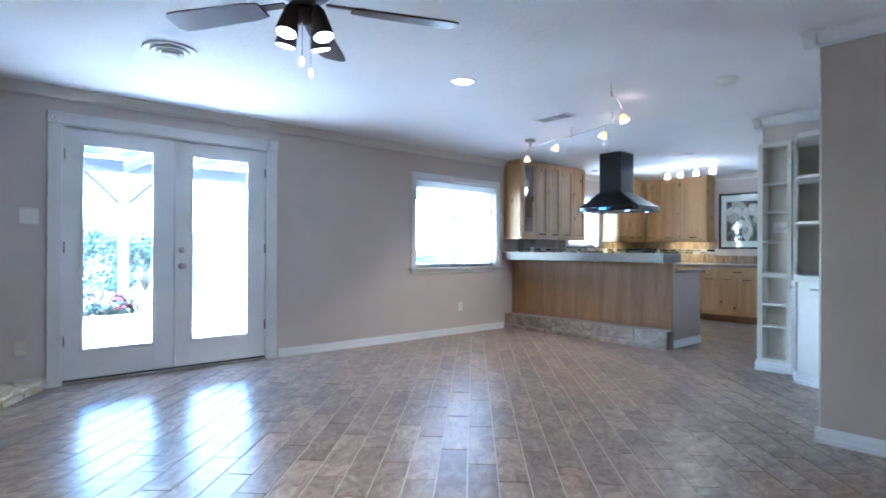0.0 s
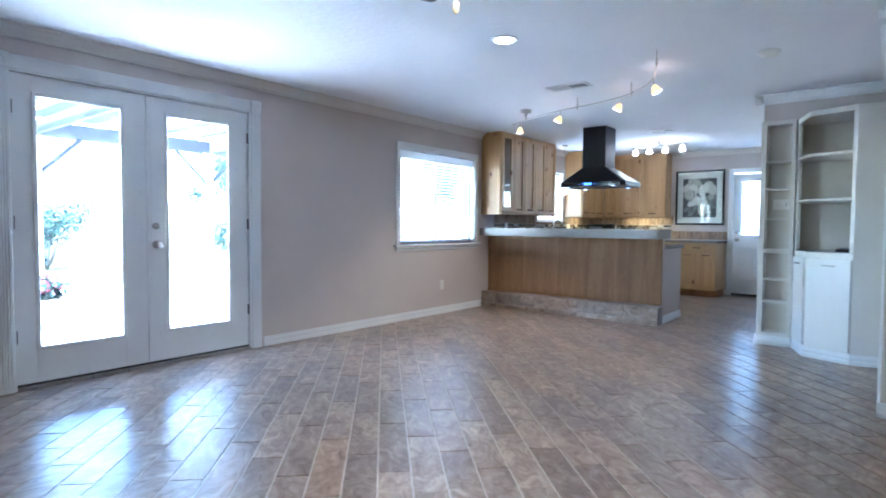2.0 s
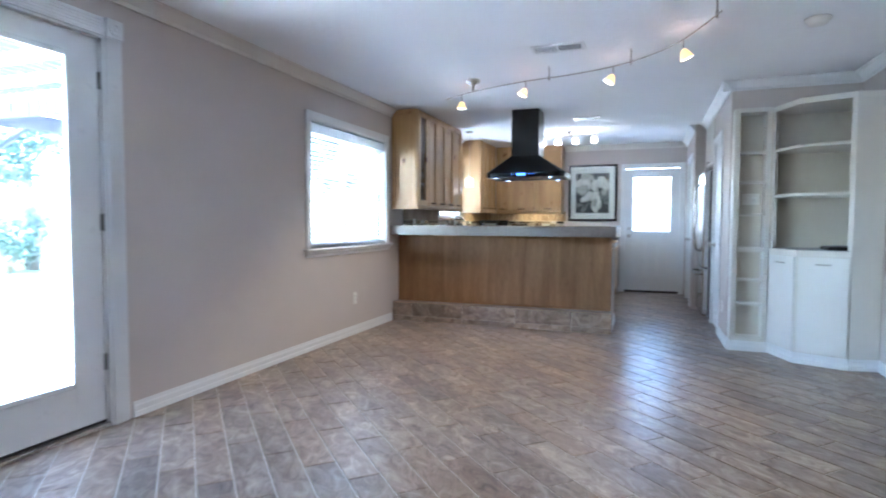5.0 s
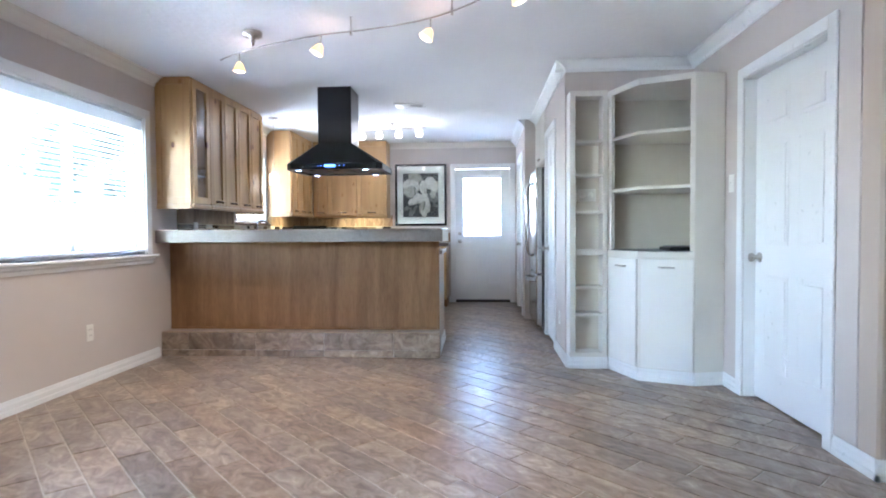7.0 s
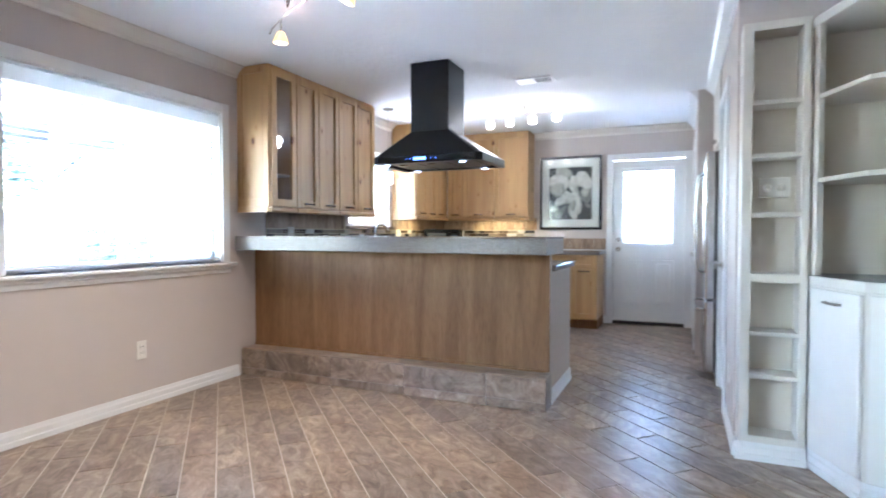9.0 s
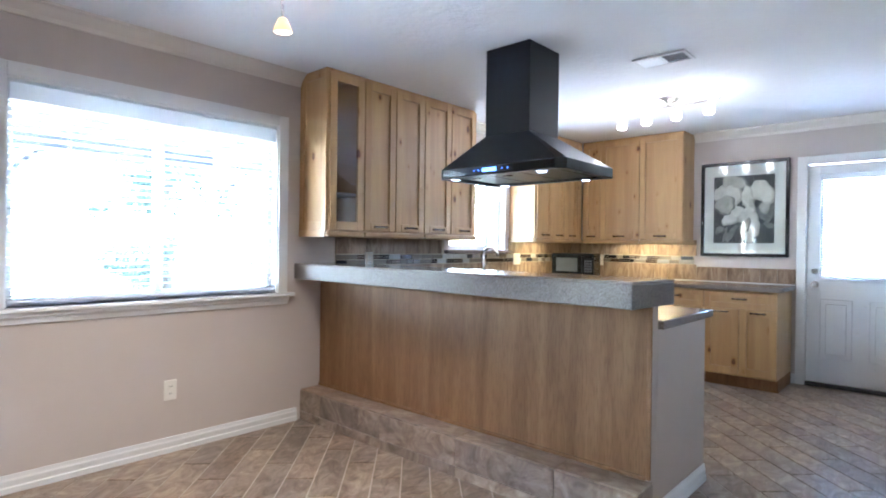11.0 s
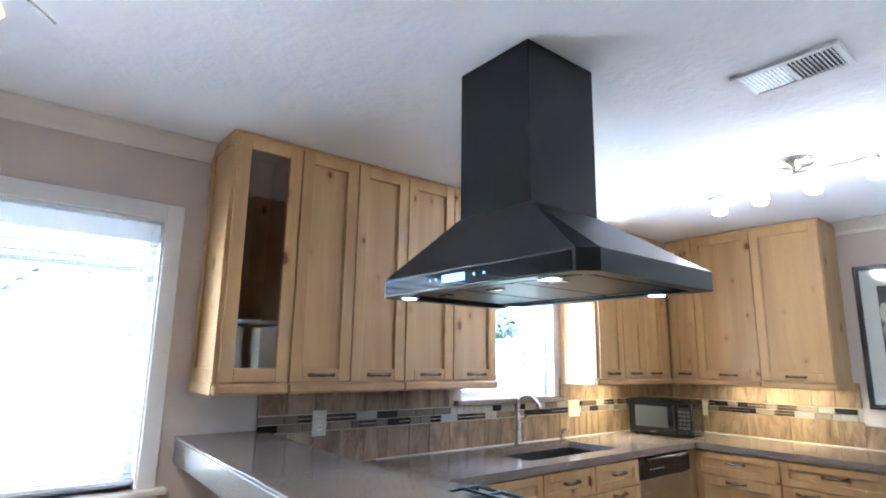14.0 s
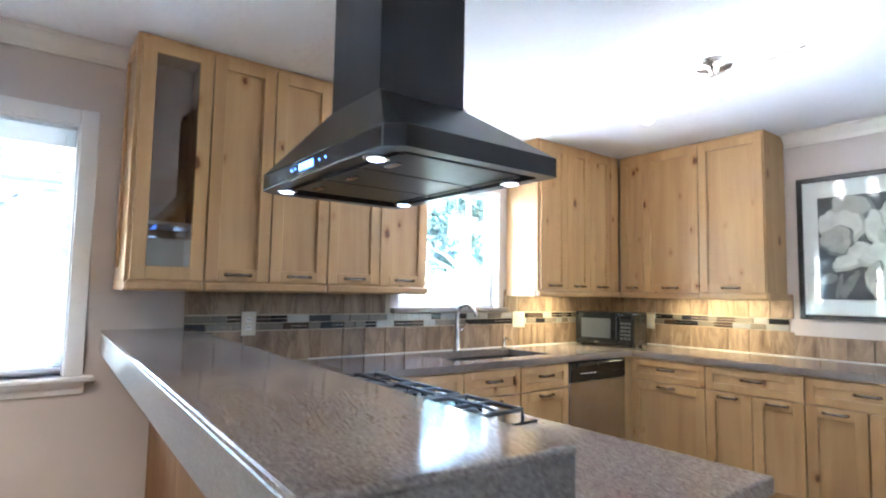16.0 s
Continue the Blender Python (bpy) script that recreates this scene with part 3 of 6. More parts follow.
for a, b in ((0.796, 0.903), (2.657, 2.760)):
    bm = bmesh.new()
    FN.box(bm, a, b, 0.002, 0.028, 2.140, 2.243, 0.003)
    c = FN.p((a + b) / 2, 0.028, 2.19)
    lathe(bm, c, (0, -1, 0), [(0, 0.036), (0.006, 0.036), (0.006, 0.024), (0.002, 0.022), (0.002, 0.012), (0.007, 0.008), (0.008, 0.0)], 16)
    part("rosette_block", bm, TRIM, french, "white rosette corner block")
for u in (0.912, 2.650):
    for z in (1.905, 1.135, 0.36):
        hinge(FD, u, z, french)
knob(FD, 1.838, 0.968, 0.0, leafB)
knob(FD, 1.834, 1.113, 0.0, leafB, True)


def window(name, f, u0, u1, z0, z1, casing, label, mullion=True, case_side=True):
    w = thing(name, f.p((u0 + u1) / 2, 0, z0), label, "window", kind="structure")
    bm = bmesh.new()
    t = 0.045
    for a, b, c, d in ((u0, u0 + t, z0, z1), (u1 - t, u1, z0, z1), (u0 + t, u1 - t, z0, z0 + t), (u0 + t, u1 - t, z1 - t, z1)):
        f.box(bm, a, b, -0.13, -0.07, c, d, 0.003)
    if mullion:
        f.box(bm, (u0 + u1) / 2 - 0.022, (u0 + u1) / 2 + 0.022, -0.125, -0.075, z0 + t, z1 - t, 0.003)
    part("window_frame", bm, TRIM, w, "white vinyl sash frame")
    panes = ((u0 + t, (u0 + u1) / 2 - 0.022), ((u0 + u1) / 2 + 0.022, u1 - t)) if mullion else ((u0 + t, u1 - t),)
    for a, b in panes:
        p = part("pane", f.box(bmesh.new(), a, b, -0.103, -0.098, z0 + t, z1 - t), PANE, w, "clear glass pane")
        p.visible_shadow = False
    bm = bmesh.new()
    g = 0.012
    f.box(bm, u0, u0 + g, -0.07, 0.0, z0, z1)
    f.box(bm, u1 - g, u1, -0.07, 0.0, z0, z1)
    f.box(bm, u0 + g, u1 - g, -0.07, 0.0, z1 - g, z1)
    part("reveal", bm, TRIM, w)
    if case_side:
        bm = bmesh.new()
        f.box(bm, u0 - casing, u0 + 0.004, 0.002, 0.018, z0, z1 + casing, 0.003)
        f.box(bm, u1 - 0.004, u1 + casing, 0.002, 0.018, z0, z1 + casing, 0.003)
        f.box(bm, u0 + 0.004, u1 - 0.004, 0.002, 0.018, z1 - 0.004, z1 + casing, 0.003)
        part("casing", bm, TRIM, w, "white painted casing")
    return w


win1 = window("window_1", FN, 4.61, 6.105, 0.905, 2.045, 0.068, "white framed slider window behind blinds")
part("window_sill", FN.box(bmesh.new(), 4.50, 6.215, -0.07, 0.055, 0.880, 0.905, 0.006), TRIM, win1, "white sill board with horns")
bm = bmesh.new()
prof = [(0.0, 0.825), (0.012, 0.825), (0.020, 0.850), (0.032, 0.862), (0.036, 0.880), (0.0, 0.880)]
mould(bm, (4.54, N), (6.178, N), (0, -1), prof)
part("apron", bm, TRIM, win1, "white moulded apron")

win2 = window("window_2", FN, 7.86, 8.75, 1.205, 2.06, 0.055, "white framed kitchen window over the sink", mullion=False, case_side=False)
part("meeting_stile", FN.box(bmesh.new(), 8.50, 8.535, -0.10, -0.07, 1.25, 2.015, 0.003), TRIM, win2)
part("window_sill", FN.box(bmesh.new(), 7.80, 8.80, -0.07, 0.05, 1.172, 1.204, 0.005), GRANITE, win2, "grey granite sill")

bdoor = thing("door_2", (E, 2.95, 0), "white half-glass back door with two raised panels", "door", kind="structure")
FB = Face("-x", E + 0.03)
leaf = lite_leaf("door_leaf", FB, 2.545, 3.367, 0.035, 2.022, 2.665, 3.262, 0.985, 1.905, bdoor)
bm = bmesh.new()
for a, b in ((2.66, 2.90), (3.02, 3.26)):
    FB.box(bm, a, b, -0.002, 0.008, 0.26, 0.80, 0.006)
    FB.box(bm, a + 0.04, b - 0.04, 0.004, 0.014, 0.30, 0.76, 0.008)
part("raised_panel", bm, TRIM, leaf)
bm = bmesh.new()
FE.box(bm, 2.535, 2.545, -0.15, 0, 0, 2.035)
FE.box(bm, 3.367, 3.375, -0.15, 0, 0, 2.035)
part("door_frame", bm, TRIM, bdoor)
part("threshold", FE.box(bmesh.new(), 2.545, 3.367, -0.15, 0.02, 0.002, 0.036, 0.004), RUBBER, bdoor, "dark threshold")
bm = bmesh.new()
FE.box(bm, 2.465, 2.538, 0.002, 0.018, 0, 2.105, 0.003)
FE.box(bm, 3.372, 3.445, 0.002, 0.018, 0, 2.105, 0.003)
FE.box(bm, 2.538, 3.372, 0.002, 0.018, 2.032, 2.105, 0.003)
part("casing", bm, TRIM, bdoor, "white painted casing")
knob(FB, 3.305, 0.93, 0.0, leaf)
knob(FB, 3.305, 1.05, 0.0, leaf, True)


def six_panel(name, f, u0, u1, z1, rows, hinge_u, knob_u, label, casing, recess):
    d = thing(name, f.p((u0 + u1) / 2, 0, 0), label, "door", kind="structure")
    g = Face(f.side, f.at - recess if f.side[0] == "+" else f.at + recess)
    bm = bmesh.new()
    g.box(bm, u0 + 0.008, u1 - 0.008, -0.035, 0, 0.012, z1 - 0.006, 0.002)
    leaf = part("door_leaf", bm, TRIM, d, "white moulded six-panel leaf")
    w = (u1 - u0)
    for a, b in ((u0 + 0.14 * w, u0 + 0.45 * w), (u0 + 0.55 * w, u0 + 0.86 * w)):
        for c, e in rows:
            bm = bmesh.new()
            g.box(bm, a, b, -0.001, 0.004, c, e, 0.003)
            g.box(bm, a + 0.025, b - 0.025, 0.002, 0.008, c + 0.025, e - 0.025, 0.005)
            part("raised_panel", bm, TRIM, leaf)
    bm = bmesh.new()
    f.box(bm, u0 - 0.002, u0 + 0.006, -0.12, 0, 0, z1)
    f.box(bm, u1 - 0.006, u1 + 0.002, -0.12, 0, 0, z1)
    f.box(bm, u0 + 0.006, u1 - 0.006, -0.12, 0, z1 - 0.006, z1)
    part("door_frame", bm, TRIM, d)
    bm = bmesh.new()
    f.box(bm, u0 - casing, u0 + 0.003, 0.002, 0.017, 0, z1 + casing, 0.004)
    f.box(bm, u1 - 0.003, u1 + casing, 0.002, 0.017, 0, z1 + casing, 0.004)
    f.box(bm, u0 + 0.003, u1 - 0.003, 0.002, 0.017, z1 - 0.003, z1 + casing, 0.004)
    part("casing", bm, TRIM, d, "white painted casing")
    knob(g, knob_u, 0.90, 0.0, leaf)
    for z in (1.80, 0.25):
        hinge(g, hinge_u, z, d)
    return d


ROWS6 = ((0.22, 0.80), (0.98, 1.60), (1.70, 1.90))
six_panel("door_3", Face("+y", S1), 4.42, 5.29, 2.035, ROWS6, 4.43, 5.225, "white six-panel interior door, closed", 0.068, 0.07)
six_panel("door_4", Face("+y", S2), 6.75, 7.40, 2.03, ROWS6, 6.76, 7.34, "white six-panel pantry door with steel hinges", 0.06, 0.012)
six_panel("door_5", Face("+y", S3), 8.80, 9.62, 2.03, ROWS6, 8.82, 9.55, "white door beside the refrigerator", 0.07, 0.03)


# ---- blinds ----
def blind(f, u0, u1, z0, z1, d, count, width, tilt, label, head=0.05):
    t = thing("window_blind", f.p((u0 + u1) / 2, d, z0), label, "blind")
    part("headrail", f.box(bmesh.new(), u0, u1, d - 0.03, d + 0.03, z1 - head, z1, 0.004), BLIND, t, "white valance rail")
    part("bottom_rail", f.box(bmesh.new(), u0, u1, d - width / 2, d + width / 2, z0, z0 + 0.018, 0.003), BLIND, t)
    lo, hi = z0 + 0.035, z1 - head - 0.02
    c, s = math.cos(tilt) * width / 2, math.sin(tilt) * width / 2
    bm = bmesh.new()
    a = (u1 - u0) / 2 - 0.004
    pr = [(-c, -s - 0.0012), (0, 0.0018), (c, s - 0.0012), (c, s + 0.0012), (0, 0.0042), (-c, -s + 0.0012)]
    e0 = [bm.verts.new(Face(f.side, 0).p(-a, q, z)) for q, z in pr]
    e1 = [bm.verts.new(Face(f.side, 0).p(a, q, z)) for q, z in pr]
    for i in range(6):
        j = (i + 1) % 6
        bm.faces.new((e0[i], e0[j], e1[j], e1[i]))
    bm.faces.new(e0[::-1])
    bm.faces.new(e1)
    me = mesh_of("slat", bm, BLIND)
    base = world_base(t)
    for i in range(count):
        z = lo + (hi - lo) * i / (count - 1)
        piece("slat", me, t, f.p((u0 + u1) / 2, d, z), base=base)
    for u in (u0 + 0.18 * (u1 - u0), u0 + 0.5 * (u1 - u0), u0 + 0.82 * (u1 - u0)):
        bm = bmesh.new()
        for q in (-width / 2 - 0.002, width / 2 + 0.002):
            cyl(bm, f.p(u, d + q, z0 + 0.01), f.p(u, d + q, z1 - 0.03), 0.0012, seg=5)
        part("ladder_cord", bm, BLIND, t)
    return t


bl = blind(FN, 4.626, 6.089, 0.925, 2.017, -0.035, 25, 0.050, 0.16, "white slatted wooden blind, lowered with slats open", 0.085)
part("pull_cord", cyl(bmesh.new(), FN.p(6.05, 0.006, 1.98), FN.p(6.05, 0.006, 1.02), 0.002, seg=6), BLIND, bl)
lathe(bm := bmesh.new(), FN.p(6.05, 0.006, 0.985), (0, 0, 1), [(0, 0.009), (0.02, 0.008), (0.04, 0.002)], 10)
part("tassel", bm, PLASTIC, bl)
b2 = blind(FB, 2.660, 3.268, 0.975, 1.930, 0.028, 36, 0.024, 0.55, "white mini blind over the back door glass")


# ---- wall plates ----
def plate(f, u, z, w, h, kind, label, d=0.0, cover=None):
    t = thing("wall_outlet" if kind == "outlet" else "light_switch", f.p(u, d, z), label, "outlet" if kind == "outlet" else "switch")
    part("cover_plate", f.box(bmesh.new(), u - w / 2, u + w / 2, d + 0.001, d + 0.007, z - h / 2, z + h / 2, 0.002), cover or PLASTIC, t)
    n = max(1, round(w / 0.068))
    for i in range(n):
        c = u + (i - (n - 1) / 2) * 0.046
        if kind == "outlet":
            for dz in (-0.021, 0.021):
                bm = bmesh.new()
                f.box(bm, c - 0.016, c + 0.016, d + 0.007, d + 0.010, z + dz - 0.014, z + dz + 0.014, 0.003)
                r = part("receptacle", bm, PLASTIC, t)
                bm = bmesh.new()
                for q in (-0.006, 0.006):
                    f.box(bm, c + q - 0.0015, c + q + 0.0015, d + 0.0095, d + 0.0106, z + dz - 0.003, z + dz + 0.007)
                part("slot", bm, SLOT, r)
        else:
            bm = bmesh.new()
            f.box(bm, c - 0.005, c + 0.005, d + 0.006, d + 0.016, z - 0.004, z + 0.012, 0.002)
            part("toggle", bm, PLASTIC, t)
    return t


plate(FN, 0.683, 1.380, 0.125, 0.125, "switch", "white double toggle switch plate on the taupe wall")
plate(FN, 0.628, 0.332, 0.072, 0.118, "outlet", "beige duplex outlet with white sockets low on the taupe wall", cover=IVORY)
plate(FN, 5.40, 0.368, 0.072, 0.118, "outlet", "white duplex outlet below the window")
plate(FN, 6.905, 1.122, 0.078, 0.125, "outlet", "ivory outlet set in the kitchen backsplash", 0.012, IVORY)
plate(FN, 8.935, 1.115, 0.125, 0.115, "switch", "ivory switch plate set in the kitchen backsplash", 0.012, IVORY)
plate(FE, 5.40, 1.10, 0.072, 0.115, "outlet", "ivory outlet beside the microwave", 0.012, IVORY)
plate(Face("+y", S1), 5.46, 1.385, 0.072, 0.118, "switch", "white toggle switch beside the interior door")
plate(Face("+y", S2), 6.45, 0.33, 0.072, 0.118, "outlet", "white outlet low on the pantry wall")


# ---- cabinets ----
def pull(f, u, z, d, parent, w=0.115):
    """A turned pull with two posts."""
    bm = bmesh.new()
    pts = [(u - w / 2, d, z), (u - w / 2 + 0.004, d + 0.018, z), (u - w / 4, d + 0.025, z), (u, d + 0.027, z), (u + w / 4, d + 0.025, z), (u + w / 2 - 0.004, d + 0.018, z), (u + w / 2, d, z)]
    tube(bm, [f.p(*q) for q in pts], [0.009, 0.0095, 0.006, 0.0085, 0.006, 0.0095, 0.009], 8)
    return part("handle", bm, AGED, parent, "aged nickel turned pull")


def shaker(f, u0, u1, z0, z1, d, parent, name="door", glass=False, stile=0.058, mat=None):
    mat = mat or ALDER
    bm = bmesh.new()
    g = 0.003
    a, b, c, e = u0 + g, u1 - g, z0 + g, z1 - g
    pieces = (("stile", (a, a + stile, c, e)), ("stile", (b - stile, b, c, e)), ("rail", (a + stile, b - stile, c, c + stile)), ("rail", (a + stile, b - stile, e - stile, e)))
    if glass:
        for _, q in pieces:
            f.box(bm, q[0], q[1], d, d + 0.02, q[2], q[3], 0.002)
    else:
        f.box(bm, a + stile - 0.002, b - stile + 0.002, d, d + 0.004, c + stile - 0.002, e - stile + 0.002)
    ob = part(name, bm, mat, parent, "knotty alder shaker front")
    if not glass:
        for kind, q in pieces:
            part(kind, f.box(bmesh.new(), q[0], q[1], d, d + 0.02, q[2], q[3], 0.002), mat, ob)
    if glass:
        p = part("pane", f.box(bmesh.new(), a + stile - 0.003, b - stile + 0.003, d + 0.006, d + 0.010, c + stile - 0.003, e - stile + 0.003), CABGLASS, ob, "smoky glass pane")
        p.visible_shadow = False
    return ob


UF = Face("-y", N)
UD = 0.315
Z0, Z1 = 1.335, H - 0.004


def upper(f, u0, u1, cuts, label, glass=False, side_panel=None, handles=True, end_lo=True, end_hi=True):
    c = thing("wall_cabinet", f.p((u0 + u1) / 2, UD / 2, Z0), label, "cabinet", "upper kitchen cabinets")
    bm = bmesh.new()
    if glass:
        t = 0.018
        f.box(bm, u0, u0 + t, 0.002, UD, Z0, Z1)
        f.box(bm, u1 - t, u1, 0.002, UD, Z0, Z1)
        f.box(bm, u0 + t, u1 - t, 0.002, UD, Z0, Z0 + t)
        f.box(bm, u0 + t, u1 - t, 0.002, UD, Z1 - t, Z1)
        f.box(bm, u0 + t, u1 - t, 0.002, 0.012, Z0 + t, Z1 - t)
        body = part("body", bm, ALDER, c)
        part("shelf", f.box(bmesh.new(), u0 + t, u1 - t, 0.012, UD - 0.02, 1.585, 1.60), SHELFBACK, c, "pale interior shelf")
    else:
        f.box(bm, u0, u1, 0.002, UD, Z0, Z1, 0.001)
        body = part("body", bm, ALDER, c)
    if side_panel is not None:
        s = Face("-x", side_panel)
        a, b = N - UD, N - 0.004
        bm = bmesh.new()
        for q in ((a, a + 0.05, Z0, Z1), (b - 0.05, b, Z0, Z1), (a + 0.05, b - 0.05, Z0, Z0 + 0.06), (a + 0.05, b - 0.05, Z1 - 0.06, Z1)):
            s.box(bm, q[0], q[1], 0, 0.012, q[2], q[3], 0.002)
        part("side_panel", bm, ALDER, c)
    for a, b in zip(cuts, cuts[1:]):
        d = shaker(f, a, b, Z0 + 0.002, Z1 - 0.02, UD, c, glass=glass)
        if handles and not glass:
            pull(f, (a + b) / 2, Z0 + 0.035, UD + 0.02, d, min(0.115, (b - a) * 0.42))
    bm = bmesh.new()
    a, b = u0 - (0.012 if end_lo else 0), u1 + (0.012 if end_hi else 0)
    f.box(bm, a, b, UD - 0.012, UD + 0.028, Z0 - 0.044, Z0 - 0.0005, 0.010)
    if end_lo:
        f.box(bm, a, a + 0.024, 0.002, UD - 0.012, Z0 - 0.044, Z0 - 0.0005)
    if end_hi:
        f.box(bm, b - 0.024, b, 0.002, UD - 0.012, Z0 - 0.044, Z0 - 0.0005)
    part("light_rail", bm, ALDERX, c, "rounded light rail")
    return c


upper(UF, 6.28, 6.585, (6.283, 6.585), "knotty alder wall cabinet with glass door", glass=True, side_panel=6.28, end_hi=False)
upper(UF, 6.586, 7.196, (6.586, 6.888, 7.196), "knotty alder wall cabinet with two doors", end_lo=False, end_hi=False)
upper(UF, 7.197, 7.840, (7.197, 7.515, 7.840), "knotty alder wall cabinet beside the window", end_lo=False)
upper(UF, 8.815, 9.776, (8.83, 9.12, 9.385, 9.66), "knotty alder wall cabinet with three narrow doors", end_hi=False)
UE = Face("-x", E)
upper(UE, 4.815, 5.478, (4.815, 5.255, 5.46), "knotty alder corner wall cabinet", end_hi=False, end_lo=False)
upper(UE, 4.37, 4.814, (4.372, 4.814), "knotty alder wall cabinet at the end of the row", end_hi=False)

# under-cabinet strip lamps
for f, u0, u1, lamp_at, tgt, size in ((UE, 4.50, 5.10, (E - 0.17, 4.80, 1.308), None, (0.05, 0.6)), (UF, 9.0, 9.32, (9.16, N - 0.20, 1.308), None, (0.32, 0.05))):
    t = thing("strip_light", f.p((u0 + u1) / 2, 0.2, 1.325), "lit white strip lamp under the wall cabinet", "lamp", "under-cabinet lamps")
    part("housing", f.box(bmesh.new(), u0, u1, 0.13, 0.21, 1.318, 1.3345, 0.002), PLASTIC, t)
    part("diffuser", f.box(bmesh.new(), u0 + 0.01, u1 - 0.01, 0.14, 0.20, 1.312, 1.318), GLOW_U, t, "glowing warm diffuser")
    lamp("strip_lamp_light", "AREA", lamp_at, UNDER, (1.0, 0.84, 0.44), size=size)

# base cabinets on the east wall
BD = 0.60


def base_unit(f, u0, u1, doors, label, drawer=True, sunk=False):
    c = thing("base_cabinet", f.p((u0 + u1) / 2, BD / 2, 0), label, "cabinet", "base kitchen cabinets")
    bm = f.box(bmesh.new(), u0 + 0.001, u1 - 0.001, 0.02, BD, 0.11, 0.66 if sunk else 0.872, 0.001)
    if sunk:
        f.box(bm, u0 + 0.001, u1 - 0.001, BD - 0.02, BD, 0.66, 0.872)
    part("body", bm, ALDER, c)
    part("toe_kick", f.box(bmesh.new(), u0 + 0.001, u1 - 0.001, 0.02, BD - 0.06, 0.001, 0.11), PANELWOOD, c, "darker wood toe kick")
    top = 0.865
    if drawer:
        dr = shaker(f, u0, u1, 0.715, top, BD, c, "drawer", stile=0.045)
        pull(f, (u0 + u1) / 2, 0.80, BD + 0.02, dr)
        top = 0.712
    w = (u1 - u0) / doors
    for i in range(doors):
        d = shaker(f, u0 + i * w, u0 + (i + 1) * w, 0.125, top, BD, c)
        pull(f, u0 + (i + 0.5) * w, top - 0.03, BD + 0.02, d)
    return c


base_unit(UE, 3.475, 4.068, 2, "alder base cabinet with one drawer and two doors", drawer=True)
base_unit(UE, 4.069, 4.640, 2, "alder base cabinet with drawer over two doors")
base_unit(UE, 4.641, 5.185, 1, "alder base cabinet with drawer over one door")
# base cabinets on the north wall
base_unit(UF, 7.90, 8.345, 1, "alder sink base cabinet with shaker fronts", sunk=True)
base_unit(UF, 8.346, 8.785, 1, "alder base cabinet beside the dishwasher", sunk=True)
base_unit(UF, 7.25, 7.899, 1, "alder base cabinet next to the peninsula")
corner = thing("corner_cabinet", (9.75, 5.5, 0), "alder corner filler of the base cabinets", "cabinet")
part("body", B(9.41, E - 0.02, 5.187, N - 0.02, 0.001, 0.872, 0.002), ALDER, corner)

dw = thing("dishwasher", (9.10, 5.5, 0), "stainless dishwasher with black control panel", "dishwasher")
part("body", UF.box(bmesh.new(), 8.79, 9.405, 0.02, BD - 0.01, 0.10, 0.870, 0.002), DARKPL, dw)
part("toe_panel", UF.box(bmesh.new(), 8.79, 9.405, 0.02, BD - 0.06, 0.001, 0.10), DARKPL, dw)
part("door_panel", UF.box(bmesh.new(), 8.795, 9.400, BD - 0.01, BD + 0.018, 0.11, 0.735, 0.004), STEEL, dw, "brushed stainless door")
cp = part("control_panel", UF.box(bmesh.new(), 8.795, 9.400, BD - 0.01, BD + 0.024, 0.738, 0.865, 0.006), DARKPL, dw, "gloss black control panel")
part("handle", UF.box(bmesh.new(), 8.86, 9.34, BD + 0.024, BD + 0.040, 0.835, 0.855, 0.005), DARKPL, cp)
for i in range(5):
    part("button", UF.box(bmesh.new(), 8.90 + i * 0.035, 8.92 + i * 0.035, BD + 0.024, BD + 0.026, 0.785, 0.790), PLASTIC, cp)

# ---- countertops and sink ----
ct = thing("countertop", (8.0, 5.4, 0.875), "polished brown-grey granite worktop along the walls", "countertop")
Z = (0.874, 0.914)
SX0, SX1, SY0, SY1 = 7.925, 8.745, 5.30, 5.685
part("slab", B(7.245, SX0, 5.165, N - 0.002, *Z), GRANITE, ct)
part("slab", B(SX0, SX1, 5.165, SY0, *Z), GRANITE, ct)
part("slab", B(SX0, SX1, SY1, N - 0.002, *Z), GRANITE, ct)
part("slab", B(SX1, 9.465, 5.165, N - 0.002, *Z), GRANITE, ct)
part("slab", B(9.465, E - 0.002, 3.445, N - 0.002, *Z), GRANITE, ct)
bm = bmesh.new()
box(bm, 6.545, 7.245, 3.335, N - 0.002, *Z, 0.004)
part("peninsula_slab", bm, GRANITE, ct)

sink = thing("kitchen_sink", (8.41, 5.5, 0.70), "dark composite undermount sink in the worktop", "sink")
bm = bmesh.new()
for q in ((SX0 - 0.012, SX0 + 0.006, SY0, SY1), (SX1 - 0.006, SX1 + 0.012, SY0, SY1), (SX0, SX1, SY0 - 0.012, SY0 + 0.006), (SX0, SX1, SY1 - 0.006, SY1 + 0.012)):
    box(bm, *q, 0.70, 0.8735)
box(bm, SX0, SX1, SY0, SY1, 0.69, 0.70)
part("basin", bm, SINKMAT, sink)
part("drain", lathe(bmesh.new(), (8.335, 5.5, 0.70), (0, 0, 1), [(0, 0.045), (0.004, 0.043), (0.004, 0.02), (0.002, 0.0)]), STEEL, sink, "steel drain")

